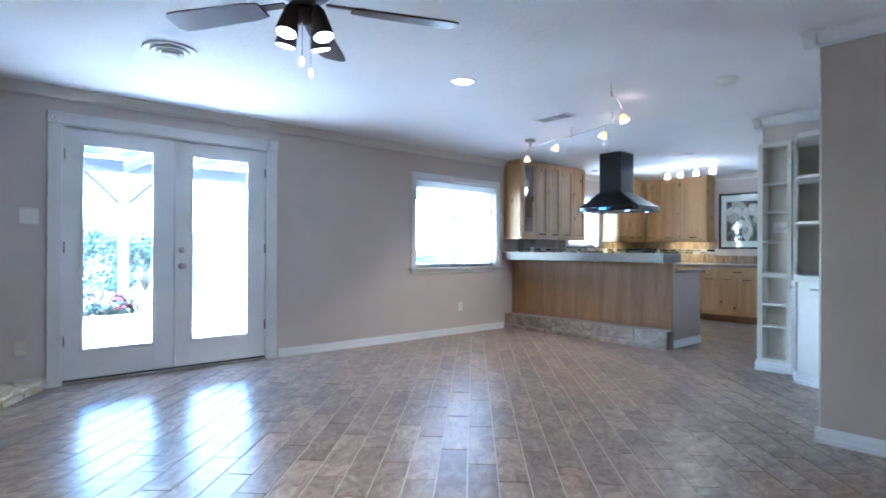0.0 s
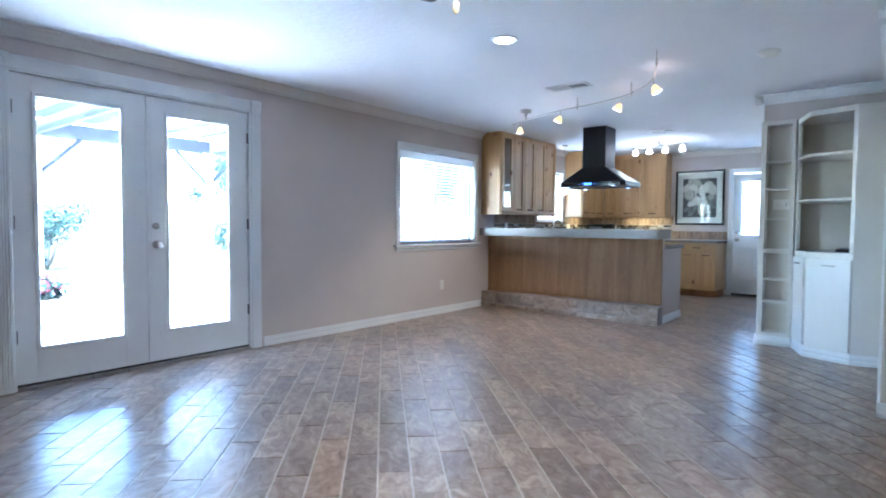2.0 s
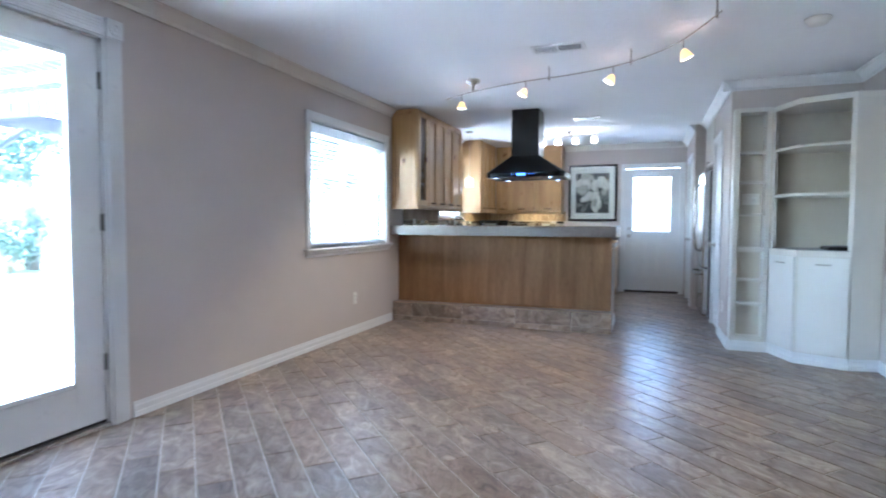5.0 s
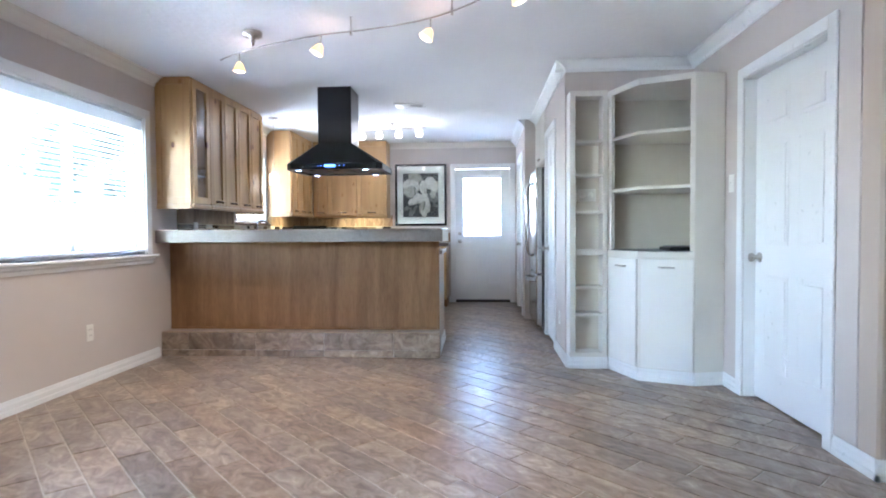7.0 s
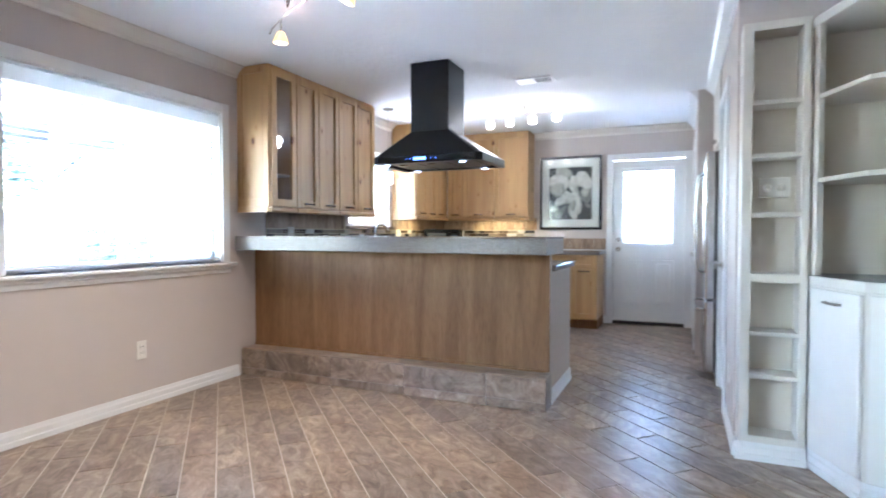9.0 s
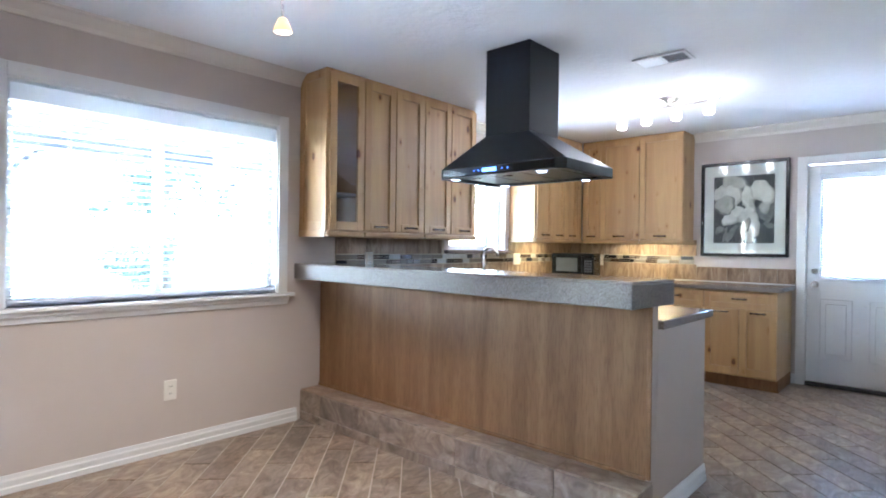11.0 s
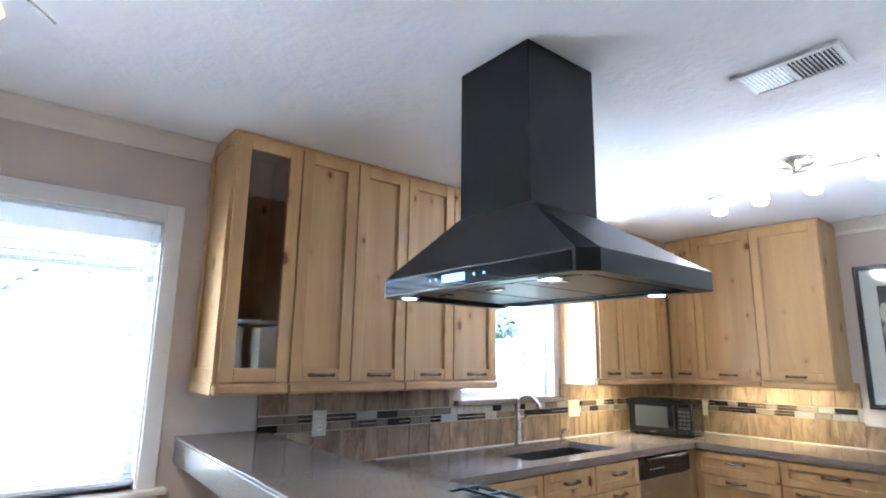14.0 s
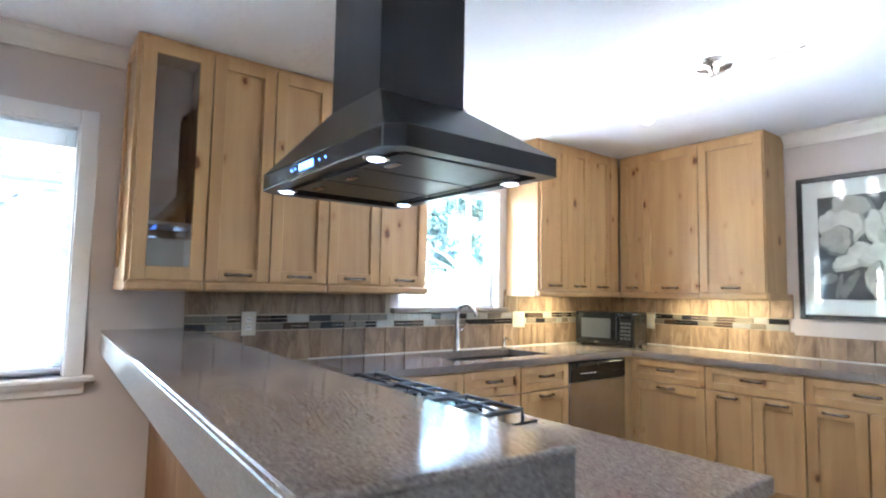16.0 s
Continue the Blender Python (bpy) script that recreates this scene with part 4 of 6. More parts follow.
fau = thing("faucet", (8.30, 5.735, 0.914), "chrome gooseneck kitchen faucet beside the sink", "faucet")
part("body", lathe(bmesh.new(), (8.30, 5.735, 0.9145), (0, 0, 1), [(0, 0.028), (0.012, 0.027), (0.02, 0.02), (0.10, 0.019), (0.16, 0.017), (0.20, 0.015)]), STEEL, fau)
part("spout", tube(bmesh.new(), smooth_path([(8.30, 5.735, 1.10), (8.30, 5.735, 1.17), (8.31, 5.715, 1.215), (8.33, 5.66, 1.225), (8.345, 5.61, 1.19), (8.35, 5.595, 1.15)], 5), 0.015, 12), STEEL, fau)
part("lever", tube(bmesh.new(), [(8.32, 5.735, 1.05), (8.35, 5.74, 1.06), (8.40, 5.75, 1.10)], 0.007, 8), STEEL, fau)
soap = thing("soap_dispenser", (8.74, 5.735, 0.914), "small chrome soap pump by the sink", "soap dispenser")
part("pump", lathe(bmesh.new(), (8.74, 5.735, 0.9145), (0, 0, 1), [(0, 0.02), (0.01, 0.018), (0.02, 0.01), (0.06, 0.009), (0.07, 0.012), (0.08, 0.0)]), STEEL, soap)
part("nozzle", tube(bmesh.new(), [(8.74, 5.735, 0.985), (8.74, 5.70, 0.988), (8.74, 5.675, 0.98)], 0.005), STEEL, soap)

# ---- peninsula ----
PX = 6.455
pen = thing("peninsula", (6.6, 4.5, 0), "stained plywood bar front on a tiled step", "kitchen peninsula")
part("panel", B(PX, PX + 0.012, 3.375, N - 0.004, 0.218, 0.995), PANELWOOD, pen, "stained plywood bar panel")
part("panel_trim", B(PX - 0.012, PX, 3.375, N - 0.004, 0.216, 0.236, 0.003), PANELWOOD, pen, "thin wood moulding")
# Half wall and end panel: window shade is put into the tan colour.
part("knee_wall", B(PX + 0.012, PX + 0.085, 3.362, N - 0.004, 0.0, 0.995), WALL_TINTED, pen, "taupe half wall with shade in its colour")
part("end_panel", B(PX + 0.085, 7.20, 3.362, 3.38, 0.0, 0.872, 0.002), WALL_TINTED, pen, "taupe end panel with shade in its colour")
part("corner_trim", B(PX - 0.004, PX + 0.01, 3.355, 3.374, 0.22, 0.995, 0.002), PANELWOOD, pen)
part("cabinet_body", B(PX + 0.086, 7.20, 3.381, 5.16, 0.10, 0.8735), ALDER, pen)
part("end_baseboard", mould(bmesh.new(), (PX - 0.012, 3.362), (7.20, 3.362), (0, -1), BASE), TRIM, pen, "white baseboard")
step = part("step", B(6.300, PX - 0.001, 3.352, N - 0.004, 0.0, 0.205), GROUT, pen, "tiled step along the bar")
base0 = world_base(step)
L = (N - 0.006 - 3.345) / 4.05
for i in range(5):
    a, b = 3.345 + (i - 0.35) * L, 3.345 + (i + 0.65) * L
    a, b = max(a, 3.343), min(b, N - 0.006)
    if b - a < 0.03:
        continue
    me = mesh_of("plank_tile", B(-(b - a) / 2 + 0.002, (b - a) / 2 - 0.002, -0.005, 0.005, 0.0, 0.146, 0.0015), PLANK)
    piece("plank_tile", me, step, (6.294, (a + b) / 2, 0.062), radians(90), base0)
    me = mesh_of("plank_tile", B(-(b - a) / 2 + 0.002, (b - a) / 2 - 0.002, -0.005, 0.005, 0.0, 0.056, 0.0015), PLANK)
    piece("plank_tile", me, step, (6.294, (a + b) / 2, 0.003), radians(90), base0)
    me = mesh_of("plank_tile", B(-(b - a) / 2 + 0.002, (b - a) / 2 - 0.002, -0.078, 0.078, 0.0, 0.01, 0.0015), PLANK)
    piece("plank_tile", me, step, (6.376, (a + b) / 2, 0.2055), radians(90), base0)
me = mesh_of("plank_tile", B(-0.082, 0.082, -0.005, 0.005, 0.0, 0.205, 0.0015), PLANK)
piece("plank_tile", me, step, (6.372, 3.346, 0.002), 0.0, base0)

bar = thing("bar_countertop", (6.4, 4.55, 1.0), "thick polished brown-grey granite bar top", "countertop")
BAR = [(6.232, N - 0.003), (6.118, 3.300), (6.500, 3.275), (6.615, N - 0.003)]
part("slab", prism(bmesh.new(), BAR, 1.094, 1.106, 0.003), GRANITE, bar)
part("edge_apron", prism(bmesh.new(), [(6.2335, N - 0.0035), (6.1195, 3.3015), (6.4985, 3.2765), (6.6135, N - 0.0035)], 0.997, 1.0938, 0.003), GRANITE_EDGE_DIM, bar, "thick built-up granite edge")

ck = thing("gas_cooktop", (6.95, 4.3, 0.914), "black gas cooktop with cast iron grates", "cooktop")
part("glass_plate", B(6.70, 7.19, 3.98, 4.88, 0.9145, 0.922, 0.003), HOODGLOSS, ck)
for i in range(3):
    y = 4.13 + i * 0.30
    g = bmesh.new()
    for x in (6.73, 7.14):
        tube(g, [(x, y - 0.135, 0.924), (x, y - 0.13, 0.955), (x, y + 0.13, 0.955), (x, y + 0.135, 0.924)], 0.007, 6)
    for dy in (-0.13, 0, 0.13):
        tube(g, [(6.73, y + dy, 0.955), (7.14, y + dy, 0.955)], 0.007, 6)
    for x in (6.83, 6.935, 7.04):
        tube(g, [(x, y - 0.13, 0.955), (x, y - 0.10, 0.963), (x, y + 0.10, 0.963), (x, y + 0.13, 0.955)], 0.006, 6)
    part("grate", g, IRON, ck, "cast iron grate")
    for x in ((6.83, 7.04) if i != 1 else (6.935,)):
        part("burner", lathe(bmesh.new(), (x, y, 0.922), (0, 0, 1), [(0, 0.045), (0.010, 0.044), (0.012, 0.032), (0.022, 0.030), (0.024, 0.0)], 16), IRON, ck)
for i in range(5):
    part("knob", lathe(bmesh.new(), (7.165, 4.23 + 0.10 * i, 0.922), (0, 0, 1), [(0, 0.018), (0.018, 0.016), (0.02, 0.0)], 12), STEEL, ck, "steel control knob")

# ---- range hood ----
hood = thing("range_hood", (6.87, 4.31, 1.645), "black island range hood hung from the ceiling", "range hood")
hx0, hx1, hy0, hy1, cx0, cx1, cy0, cy1 = 6.575, 7.160, 3.875, 4.757, 6.722, 7.046, 4.183, 4.497
bm = bmesh.new()
rim = [(hx0 + 0.04, hy0), (hx1 - 0.01, hy0), (hx1, hy0 + 0.01), (hx1, hy1 - 0.01), (hx1 - 0.01, hy1), (hx0 + 0.04, hy1), (hx0, hy1 - 0.04), (hx0, hy0 + 0.04)]
for z0, z1 in ((1.650, 1.706),):
    lo = [bm.verts.new((x, y, z0)) for x, y in rim]
    hi = [bm.verts.new((x, y, z1)) for x, y in rim]
    for i in range(8):
        bm.faces.new((lo[i], lo[(i + 1) % 8], hi[(i + 1) % 8], hi[i]))
    top = [bm.verts.new(p) for p in ((cx0 + 0.001, cy0, 1.905), (cx1, cy0, 1.905), (cx1, cy0 + 0.001, 1.905), (cx1, cy1 - 0.001, 1.905), (cx1, cy1, 1.905), (cx0 + 0.001, cy1, 1.905), (cx0, cy1 - 0.001, 1.905), (cx0, cy0 + 0.001, 1.905))]
    for i in range(8):
        bm.faces.new((hi[i], hi[(i + 1) % 8], top[(i + 1) % 8], top[i]))
    bm.faces.new(top)
    inner = [bm.verts.new((6.87 + (x - 6.87) * 0.86, 4.316 + (y - 4.316) * 0.90, z0)) for x, y in rim]
    deep = [bm.verts.new((v.co.x, v.co.y, z0 + 0.02)) for v in inner]
    for i in range(8):
        j = (i + 1) % 8
        bm.faces.new((lo[j], lo[i], inner[i], inner[j]))
        bm.faces.new((inner[j], inner[i], deep[i], deep[j]))
    bm.faces.new(deep)
part("canopy", bm, BLACK, hood, "black enamel canopy")
part("chimney", B(cx0, cx1, cy0, cy1, 1.90, H - 0.002, 0.003), BLACK, hood, "tall black chimney duct")
part("front_strip", B(hx0 - 0.003, hx0 + 0.002, hy0 + 0.05, hy1 - 0.05, 1.655, 1.701, 0.001), HOODGLOSS, hood, "glossy control strip")
part("display", B(hx0 - 0.005, hx0 - 0.003, 4.30, 4.40, 1.668, 1.690), GLOW_B, hood, "lit blue display")
for y in (4.22, 4.26, 4.43, 4.46):
    part("button", B(hx0 - 0.004, hx0 - 0.003, y - 0.003, y + 0.003, 1.677, 1.683), GLOW_B, hood, "small blue touch button")
for i in range(3):
    y0 = 3.97 + i * 0.234
    bm = B(6.66, 7.10, y0, y0 + 0.226, 1.660, 1.668, 0.002)
    for q in ((6.66, 6.675), (7.085, 7.10)):
        box(bm, q[0], q[1], y0 + 0.004, y0 + 0.222, 1.656, 1.660)
    fl = part("filter", bm, MESHSTEEL, hood, "dark steel baffle filter")
    part("filter_handle", B(6.70, 6.72, y0 + 0.08, y0 + 0.145, 1.650, 1.656, 0.002), STEEL, fl)
for x, y in ((6.625, 4.03), (6.64, 4.66), (7.115, 4.03), (7.105, 4.62)):
    r = part("lamp_ring", lathe(bmesh.new(), (x, y, 1.6505), (0, 0, -1), [(0, 0.036), (0.004, 0.034), (0.004, 0.0)], 18), STEEL, hood)
    part("lamp_lens", lathe(bmesh.new(), (x, y, 1.646), (0, 0, -1), [(0, 0.024), (0.002, 0.022), (0.002, 0.0)], 18), GLOW_C, r, "lit cool LED lens")
    lamp("hood_lamp_light", "SPOT", (x, y, 1.638), HOODL, COOL, size=0.03, cone=110)

# ---- backsplash ----
sp = solid("backsplash", box(box(B(6.585, E - 0.003, N - 0.006, N - 0.002, 0.914, 1.168), 6.585, 7.798, N - 0.006, N - 0.002, 1.168, 1.335), 8.802, E - 0.003, N - 0.006, N - 0.002, 1.168, 1.335), SPLASHGROUT, "stone-look tile backsplash with a mosaic band", "backsplash", "structure")
spe = solid("backsplash", B(E - 0.006, E - 0.002, 3.45, N - 0.006, 0.914, 1.062), SPLASHGROUT, "stone-look tile backsplash along the end wall", "backsplash", "structure")
spe2 = solid("backsplash", B(E - 0.006, E - 0.002, 4.36, N - 0.006, 1.062, 1.335), SPLASHGROUT, "stone-look tile with a mosaic band under the cabinets", "backsplash", "structure")
TW = 0.147


def tile_mesh(w, h):
    return mesh_of("tile", B(-w / 2 + 0.0015, w / 2 - 0.0015, -0.004, 0.004, -h / 2 + 0.0015, h / 2 - 0.0015, 0.001), SPLASH)


lower_me, upper_me, single_me = tile_mesh(TW, 0.166), tile_mesh(TW, 0.165), tile_mesh(TW, 0.146)
u = 6.585
while u < E - 0.08:
    c = u + TW / 2
    piece("tile", lower_me, sp, (min(c, E - 0.085), N - 0.008, 0.999))
    if 7.80 < c < 8.80:
        pass
    else:
        piece("tile", upper_me, sp, (min(c, E - 0.085), N - 0.008, 1.2525))
    u += TW
u = 3.45
while u < N - 0.10:
    c = u + TW / 2
    if c < 4.36:
        piece("tile", single_me, spe, (E - 0.008, c, 0.989), radians(90))
    else:
        piece("tile", lower_me, spe2, (E - 0.008, c, 0.999), radians(90))
        piece("tile", upper_me, spe2, (E - 0.008, c, 1.2525), radians(90))
    u += TW
part("caulk_bead", B(7.25, E - 0.013, N - 0.019, N - 0.0125, 0.9145, 0.921, 0.001), CREAM, sp)
part("caulk_bead", B(E - 0.019, E - 0.0125, 3.45, N - 0.02, 0.9145, 0.921, 0.001), CREAM, spe)
rng = random.Random(5)
mos_me = {}
for length in (0.05, 0.075, 0.10, 0.13):
    for k, (mt, hh) in enumerate(((MOSA, 0.038), (MOSB, 0.038), (MOSC, 0.038), (MOSD, 0.038), (MOSA, 0.018), (MOSD, 0.018))):
        mos_me[length, k] = mesh_of("mosaic_tile", B(-length / 2 + 0.0015, length / 2 - 0.0015, -0.004, 0.004, -hh / 2 + 0.001, hh / 2 - 0.001, 0.001), mt)


def mosaic(parent, u0, u1, place, rz):
    for zc in (1.1045, 1.1455):
        u = u0
        while u < u1 - 0.05:
            length = rng.choice((0.05, 0.075, 0.10, 0.13))
            if u + length > u1:
                length = 0.05
            if rng.random() < 0.25:
                kk = rng.choice((4, 5))
                for dz in (-0.010, 0.010):
                    piece("mosaic_tile", mos_me[length, kk], parent, place(u + length / 2, zc + dz), rz)
            else:
                piece("mosaic_tile", mos_me[length, rng.choice((0, 1, 1, 1, 2, 2, 3, 0))], parent, place(u + length / 2, zc), rz)
            u += length


mosaic(sp, 6.587, E - 0.01, lambda u, z: (u, N - 0.008, z), 0.0)
mosaic(spe2, 4.362, N - 0.012, lambda u, z: (E - 0.008, u, z), radians(90))

# ---- microwave ----
GREYKEY = plain("grey_keys", (0.045, 0.045, 0.048), 0.4)
mw = thing("microwave", (0, 0, 0), "black countertop microwave in the kitchen corner", "microwave")
LF = Face("-y", 0.0)
part("body", LF.box(bmesh.new(), 0, 0.47, -0.27, 0, 0.012, 0.265, 0.006), DARKPL, mw, local=True)
dr = part("door", LF.box(bmesh.new(), 0.004, 0.355, 0.0005, 0.018, 0.016, 0.262, 0.005), HOODGLOSS, mw, "gloss black door", local=True)
part("window_screen", LF.box(bmesh.new(), 0.055, 0.295, 0.018, 0.020, 0.065, 0.215), plain("dark_screen", (0.06, 0.065, 0.075), 0.08), dr, "dark see-through screen", local=True)
part("door_handle", LF.box(bmesh.new(), 0.335, 0.350, 0.018, 0.034, 0.05, 0.23, 0.004), DARKPL, dr, local=True)
cp = part("control_panel", LF.box(bmesh.new(), 0.358, 0.466, 0.0005, 0.017, 0.016, 0.262, 0.004), DARKPL, mw, local=True)
part("clock_display", LF.box(bmesh.new(), 0.372, 0.452, 0.017, 0.0185, 0.215, 0.240), HOODGLOSS, cp, local=True)
bm = bmesh.new()
for i in range(3):
    for j in range(5):
        part("key", LF.box(bmesh.new(), 0.372 + i * 0.028, 0.394 + i * 0.028, 0.017, 0.0185, 0.06 + j * 0.028, 0.078 + j * 0.028), GREYKEY, cp, local=True)
part("badge", LF.box(bmesh.new(), 0.16, 0.20, 0.018, 0.0192, 0.028, 0.036), STEEL, dr, "small pale badge", local=True)
for x, y in ((0.04, 0.04), (0.43, 0.04), (0.04, 0.23), (0.43, 0.23)):
    part("foot", cyl(bmesh.new(), (x, y, 0.0), (x, y, 0.013), 0.014, seg=10), DARKPL, mw, local=True)
mw.matrix_world = pose(9.50, 5.695, 0.9145, 0, 0, -78)

# ---- framed picture ----
pic = thing("framed_picture", (E, 3.90, 1.64), "black framed monochrome print of white flowers", "picture")
py0, py1, pz0, pz1 = 3.503, 4.290, 1.172, 2.110
bm = bmesh.new()
for q in ((py0, py0 + 0.032, pz0, pz1), (py1 - 0.032, py1, pz0, pz1), (py0 + 0.032, py1 - 0.032, pz0, pz0 + 0.032), (py0 + 0.032, py1 - 0.032, pz1 - 0.032, pz1)):
    FE.box(bm, q[0], q[1], 0.002, 0.032, q[2], q[3], 0.004)
part("frame", bm, FRAMEBLK, pic)
part("mat_board", FE.box(bmesh.new(), py0 + 0.030, py1 - 0.030, 0.004, 0.012, pz0 + 0.030, pz1 - 0.030), MAT_BOARD, pic, "white mat board")
part("print", FE.box(bmesh.new(), 3.628, 4.170, 0.0125, 0.014, 1.305, 1.970), PRINT, pic, "dark monochrome print")


def petal_disc(parent, cu, cz, ru, rz, ang, d, mat, seed, name):
    r = random.Random(seed)
    bm = bmesh.new()
    ca, sa = math.cos(ang), math.sin(ang)
    ph = r.random() * 6
    vs = []
    for i in range(40):
        a = 2 * math.pi * i / 40
        k = 1 + 0.10 * math.sin(3 * a + ph) + 0.05 * math.sin(7 * a + 2 * ph)
        x, y = ru * k * math.cos(a), rz * k * math.sin(a)
        u = min(4.168, max(3.630, cu + x * ca - y * sa))
        z = min(1.968, max(1.307, cz + x * sa + y * ca))
        vs.append(bm.verts.new(FE.p(u, d, z)))
    bm.faces.new(vs)
    return part(name, bm, mat, parent)


FLOWERS = (
    # across, down, half width, half height, turn, tone
    (0.34, 0.13, 0.22, 0.15, 0.1, 1), (0.14, 0.30, 0.13, 0.17, -0.2, 0), (0.30, 0.32, 0.17, 0.19, 0.25, 0), (0.20, 0.44, 0.18, 0.15, 0.0, 1),
    (0.88, 0.52, 0.15, 0.16, 0.2, 2), (0.78, 0.24, 0.21, 0.15, 0.15, 0), (0.90, 0.33, 0.13, 0.12, -0.2, 0), (0.58, 0.34, 0.10, 0.18, -0.15, 0),
    (0.66, 0.47, 0.05, 0.13, -0.3, 1), (0.42, 0.58, 0.13, 0.12, 0.2, 0), (0.28, 0.66, 0.15, 0.07, -0.2, 0), (0.58, 0.60, 0.15, 0.13, 0.3, 0),
    (0.66, 0.74, 0.12, 0.18, 0.1, 0), (0.54, 0.78, 0.07, 0.15, 0.3, 1), (0.60, 0.92, 0.09, 0.09, 0.0, 0))
TONES = ((PETALDIM, PETAL, PETAL), (LEAFPRINT, PETALDIM, PETALDIM), (LEAFPRINT, LEAFPRINT, PETALDIM))
layer = 0
for i, (a, b, c, e, g) in enumerate(((0.10, 0.80, 0.09, 0.05, -0.5), (0.30, 0.86, 0.05, 0.15, 0.5), (0.20, 0.88, 0.03, 0.12, 0.2), (0.92, 0.74, 0.09, 0.04, 0.4))):
    petal_disc(pic, 4.17 - 0.542 * a, 1.97 - 0.665 * b, c * 0.542, e * 0.665, g, 0.0142 + 0.00005 * i, LEAFPRINT, 40 + i, "printed_leaf")
for i, (a, b, c, e, g, tone) in enumerate(FLOWERS):
    for k, mat in enumerate(TONES[tone]):
        w = (1.0, 0.86, 0.55)[k]
        petal_disc(pic, 4.17 - 0.542 * (a - 0.015 * k), 1.97 - 0.665 * (b - 0.02 * k), c * 0.542 * w, e * 0.665 * w, g, 0.0145 + 0.0001 * layer, mat, i, "printed_petal")
        layer += 1
gp = part("glazing", FE.box(bmesh.new(), py0 + 0.030, py1 - 0.030, 0.0265, 0.0285, pz0 + 0.030, pz1 - 0.030), PANE, pic, "reflective glass")
gp.visible_shadow = False

# ---- refrigerator ----
fr = thing("refrigerator", (8.0, 2.0, 0), "stainless french-door refrigerator in the niche", "refrigerator")
part("body", B(7.545, 8.42, 1.62, 2.33, 0.02, 1.755, 0.006), plain("dark_fridge_side", (0.10, 0.095, 0.095), 0.4, metal=0.3), fr, "dark grey cabinet sides")
for a, b in ((7.55, 7.98), (7.985, 8.415)):
    d = part("door", B(a, b, 2.332, 2.405, 0.62, 1.75, 0.012), STEEL, fr, "brushed stainless door")
    hx = b - 0.04 if a < 7.6 else a + 0.04
    part("handle", tube(bmesh.new(), smooth_path([(hx, 2.405, 0.80), (hx, 2.455, 0.86), (hx, 2.47, 1.2), (hx, 2.455, 1.56), (hx, 2.405, 1.62)], 5), 0.013, 10), STEEL, d)
d = part("freezer_drawer", B(7.55, 8.415, 2.332, 2.405, 0.06, 0.612, 0.012), STEEL, fr)
part("handle", tube(bmesh.new(), smooth_path([(7.62, 2.405, 0.54), (7.66, 2.455, 0.54), (8.0, 2.465, 0.54), (8.30, 2.455, 0.54), (8.34, 2.405, 0.54)], 5), 0.012, 10), STEEL, d)
fc = thing("fridge_cabinet", (7.98, 2.1, 1.82), "white cabinet above the refrigerator", "cabinet")
part("body", B(7.505, 8.455, 1.62, 2.30, 1.82, 2.355), SHELFWHITE, fc)
for a, b in ((7.515, 7.975), (7.985, 8.445)):
    d = part("door", B(a, b, 2.302, 2.322, 1.83, 2.345, 0.004), SHELFWHITE, fc)
    part("knob", lathe(bmesh.new(), ((b - 0.05) if a < 7.6 else a + 0.05, 2.322, 1.88), (0, 1, 0), [(0, 0.008), (0.012, 0.007), (0.018, 0.015), (0.024, 0.0)], 12), NICKEL, d)

# ---- built-in corner shelves ----
A_, B_, C_, D_, E_ = (5.985, 2.298), (6.005, 2.000), (5.655, 1.872), (5.515, 1.530), (5.560, S1 + 0.003)
col = thing("shelf_column", (6.07, 2.15, 0), "tall white open shelf column with seven bays", "shelf")
CX0, CX1, CY0, CY1 = 5.990, 6.155, 2.012, 2.300
bm = bmesh.new()
box(bm, CX0, CX1, CY1 - 0.045, CY1, 0.09, 2.155, 0.002)
box(bm, CX0, CX1, CY0, CY0 + 0.035, 0.09, 2.155, 0.002)
box(bm, CX0, CX1, CY0 + 0.035, CY1 - 0.045, 2.115, 2.155, 0.002)
part("case", bm, SHELFWHITE, col)
part("back", B(CX1 - 0.012, CX1 - 0.001, CY0 + 0.035, CY1 - 0.045, 0.09, 2.115), SHELFBACK, col, "cream back panel")
for z in (1.766, 1.507, 1.219, 0.908, 0.633, 0.420, 0.105):
    h = 0.042 if z == 0.908 else (0.035 if z < 0.2 else 0.02)
    part("shelf", B(CX0 + 0.002, CX1 - 0.012, CY0 + 0.035, CY1 - 0.045, z - h / 2, z + h / 2, 0.002), SHELFWHITE, col)
part("plinth", B(CX0 + 0.004, CX1, CY0, CY1, 0.0, 0.088), TRIM, col)
moulding("baseboard", (CX0 + 0.004, CY0 - 0.004), (CX0 + 0.004, CY1 + 0.016), (-1, 0), BASE, TRIM, "white painted stepped baseboard")
tm = thing("wall_timer", (CX1 - 0.012, 2.14, 1.36), "white control plate with two small dials", "wall control")
part("plate", B(CX1 - 0.020, CX1 - 0.013, 2.07, 2.21, 1.31, 1.41, 0.002), PLASTIC, tm)
for y in (2.11, 2.17):
    part("dial", lathe(bmesh.new(), (CX1 - 0.020, y, 1.36), (-1, 0, 0), [(0, 0.02), (0.008, 0.018), (0.009, 0.0)], 14), PLASTIC, tm)

cu = thing("corner_unit", (5.85, 1.65, 0), "white built-in corner cabinet with open shelves above", "cabinet")
WX, WY = 6.157, S1 + 0.003
outline = [B_, C_, D_, E_, (WX, WY), (WX, 2.008)]


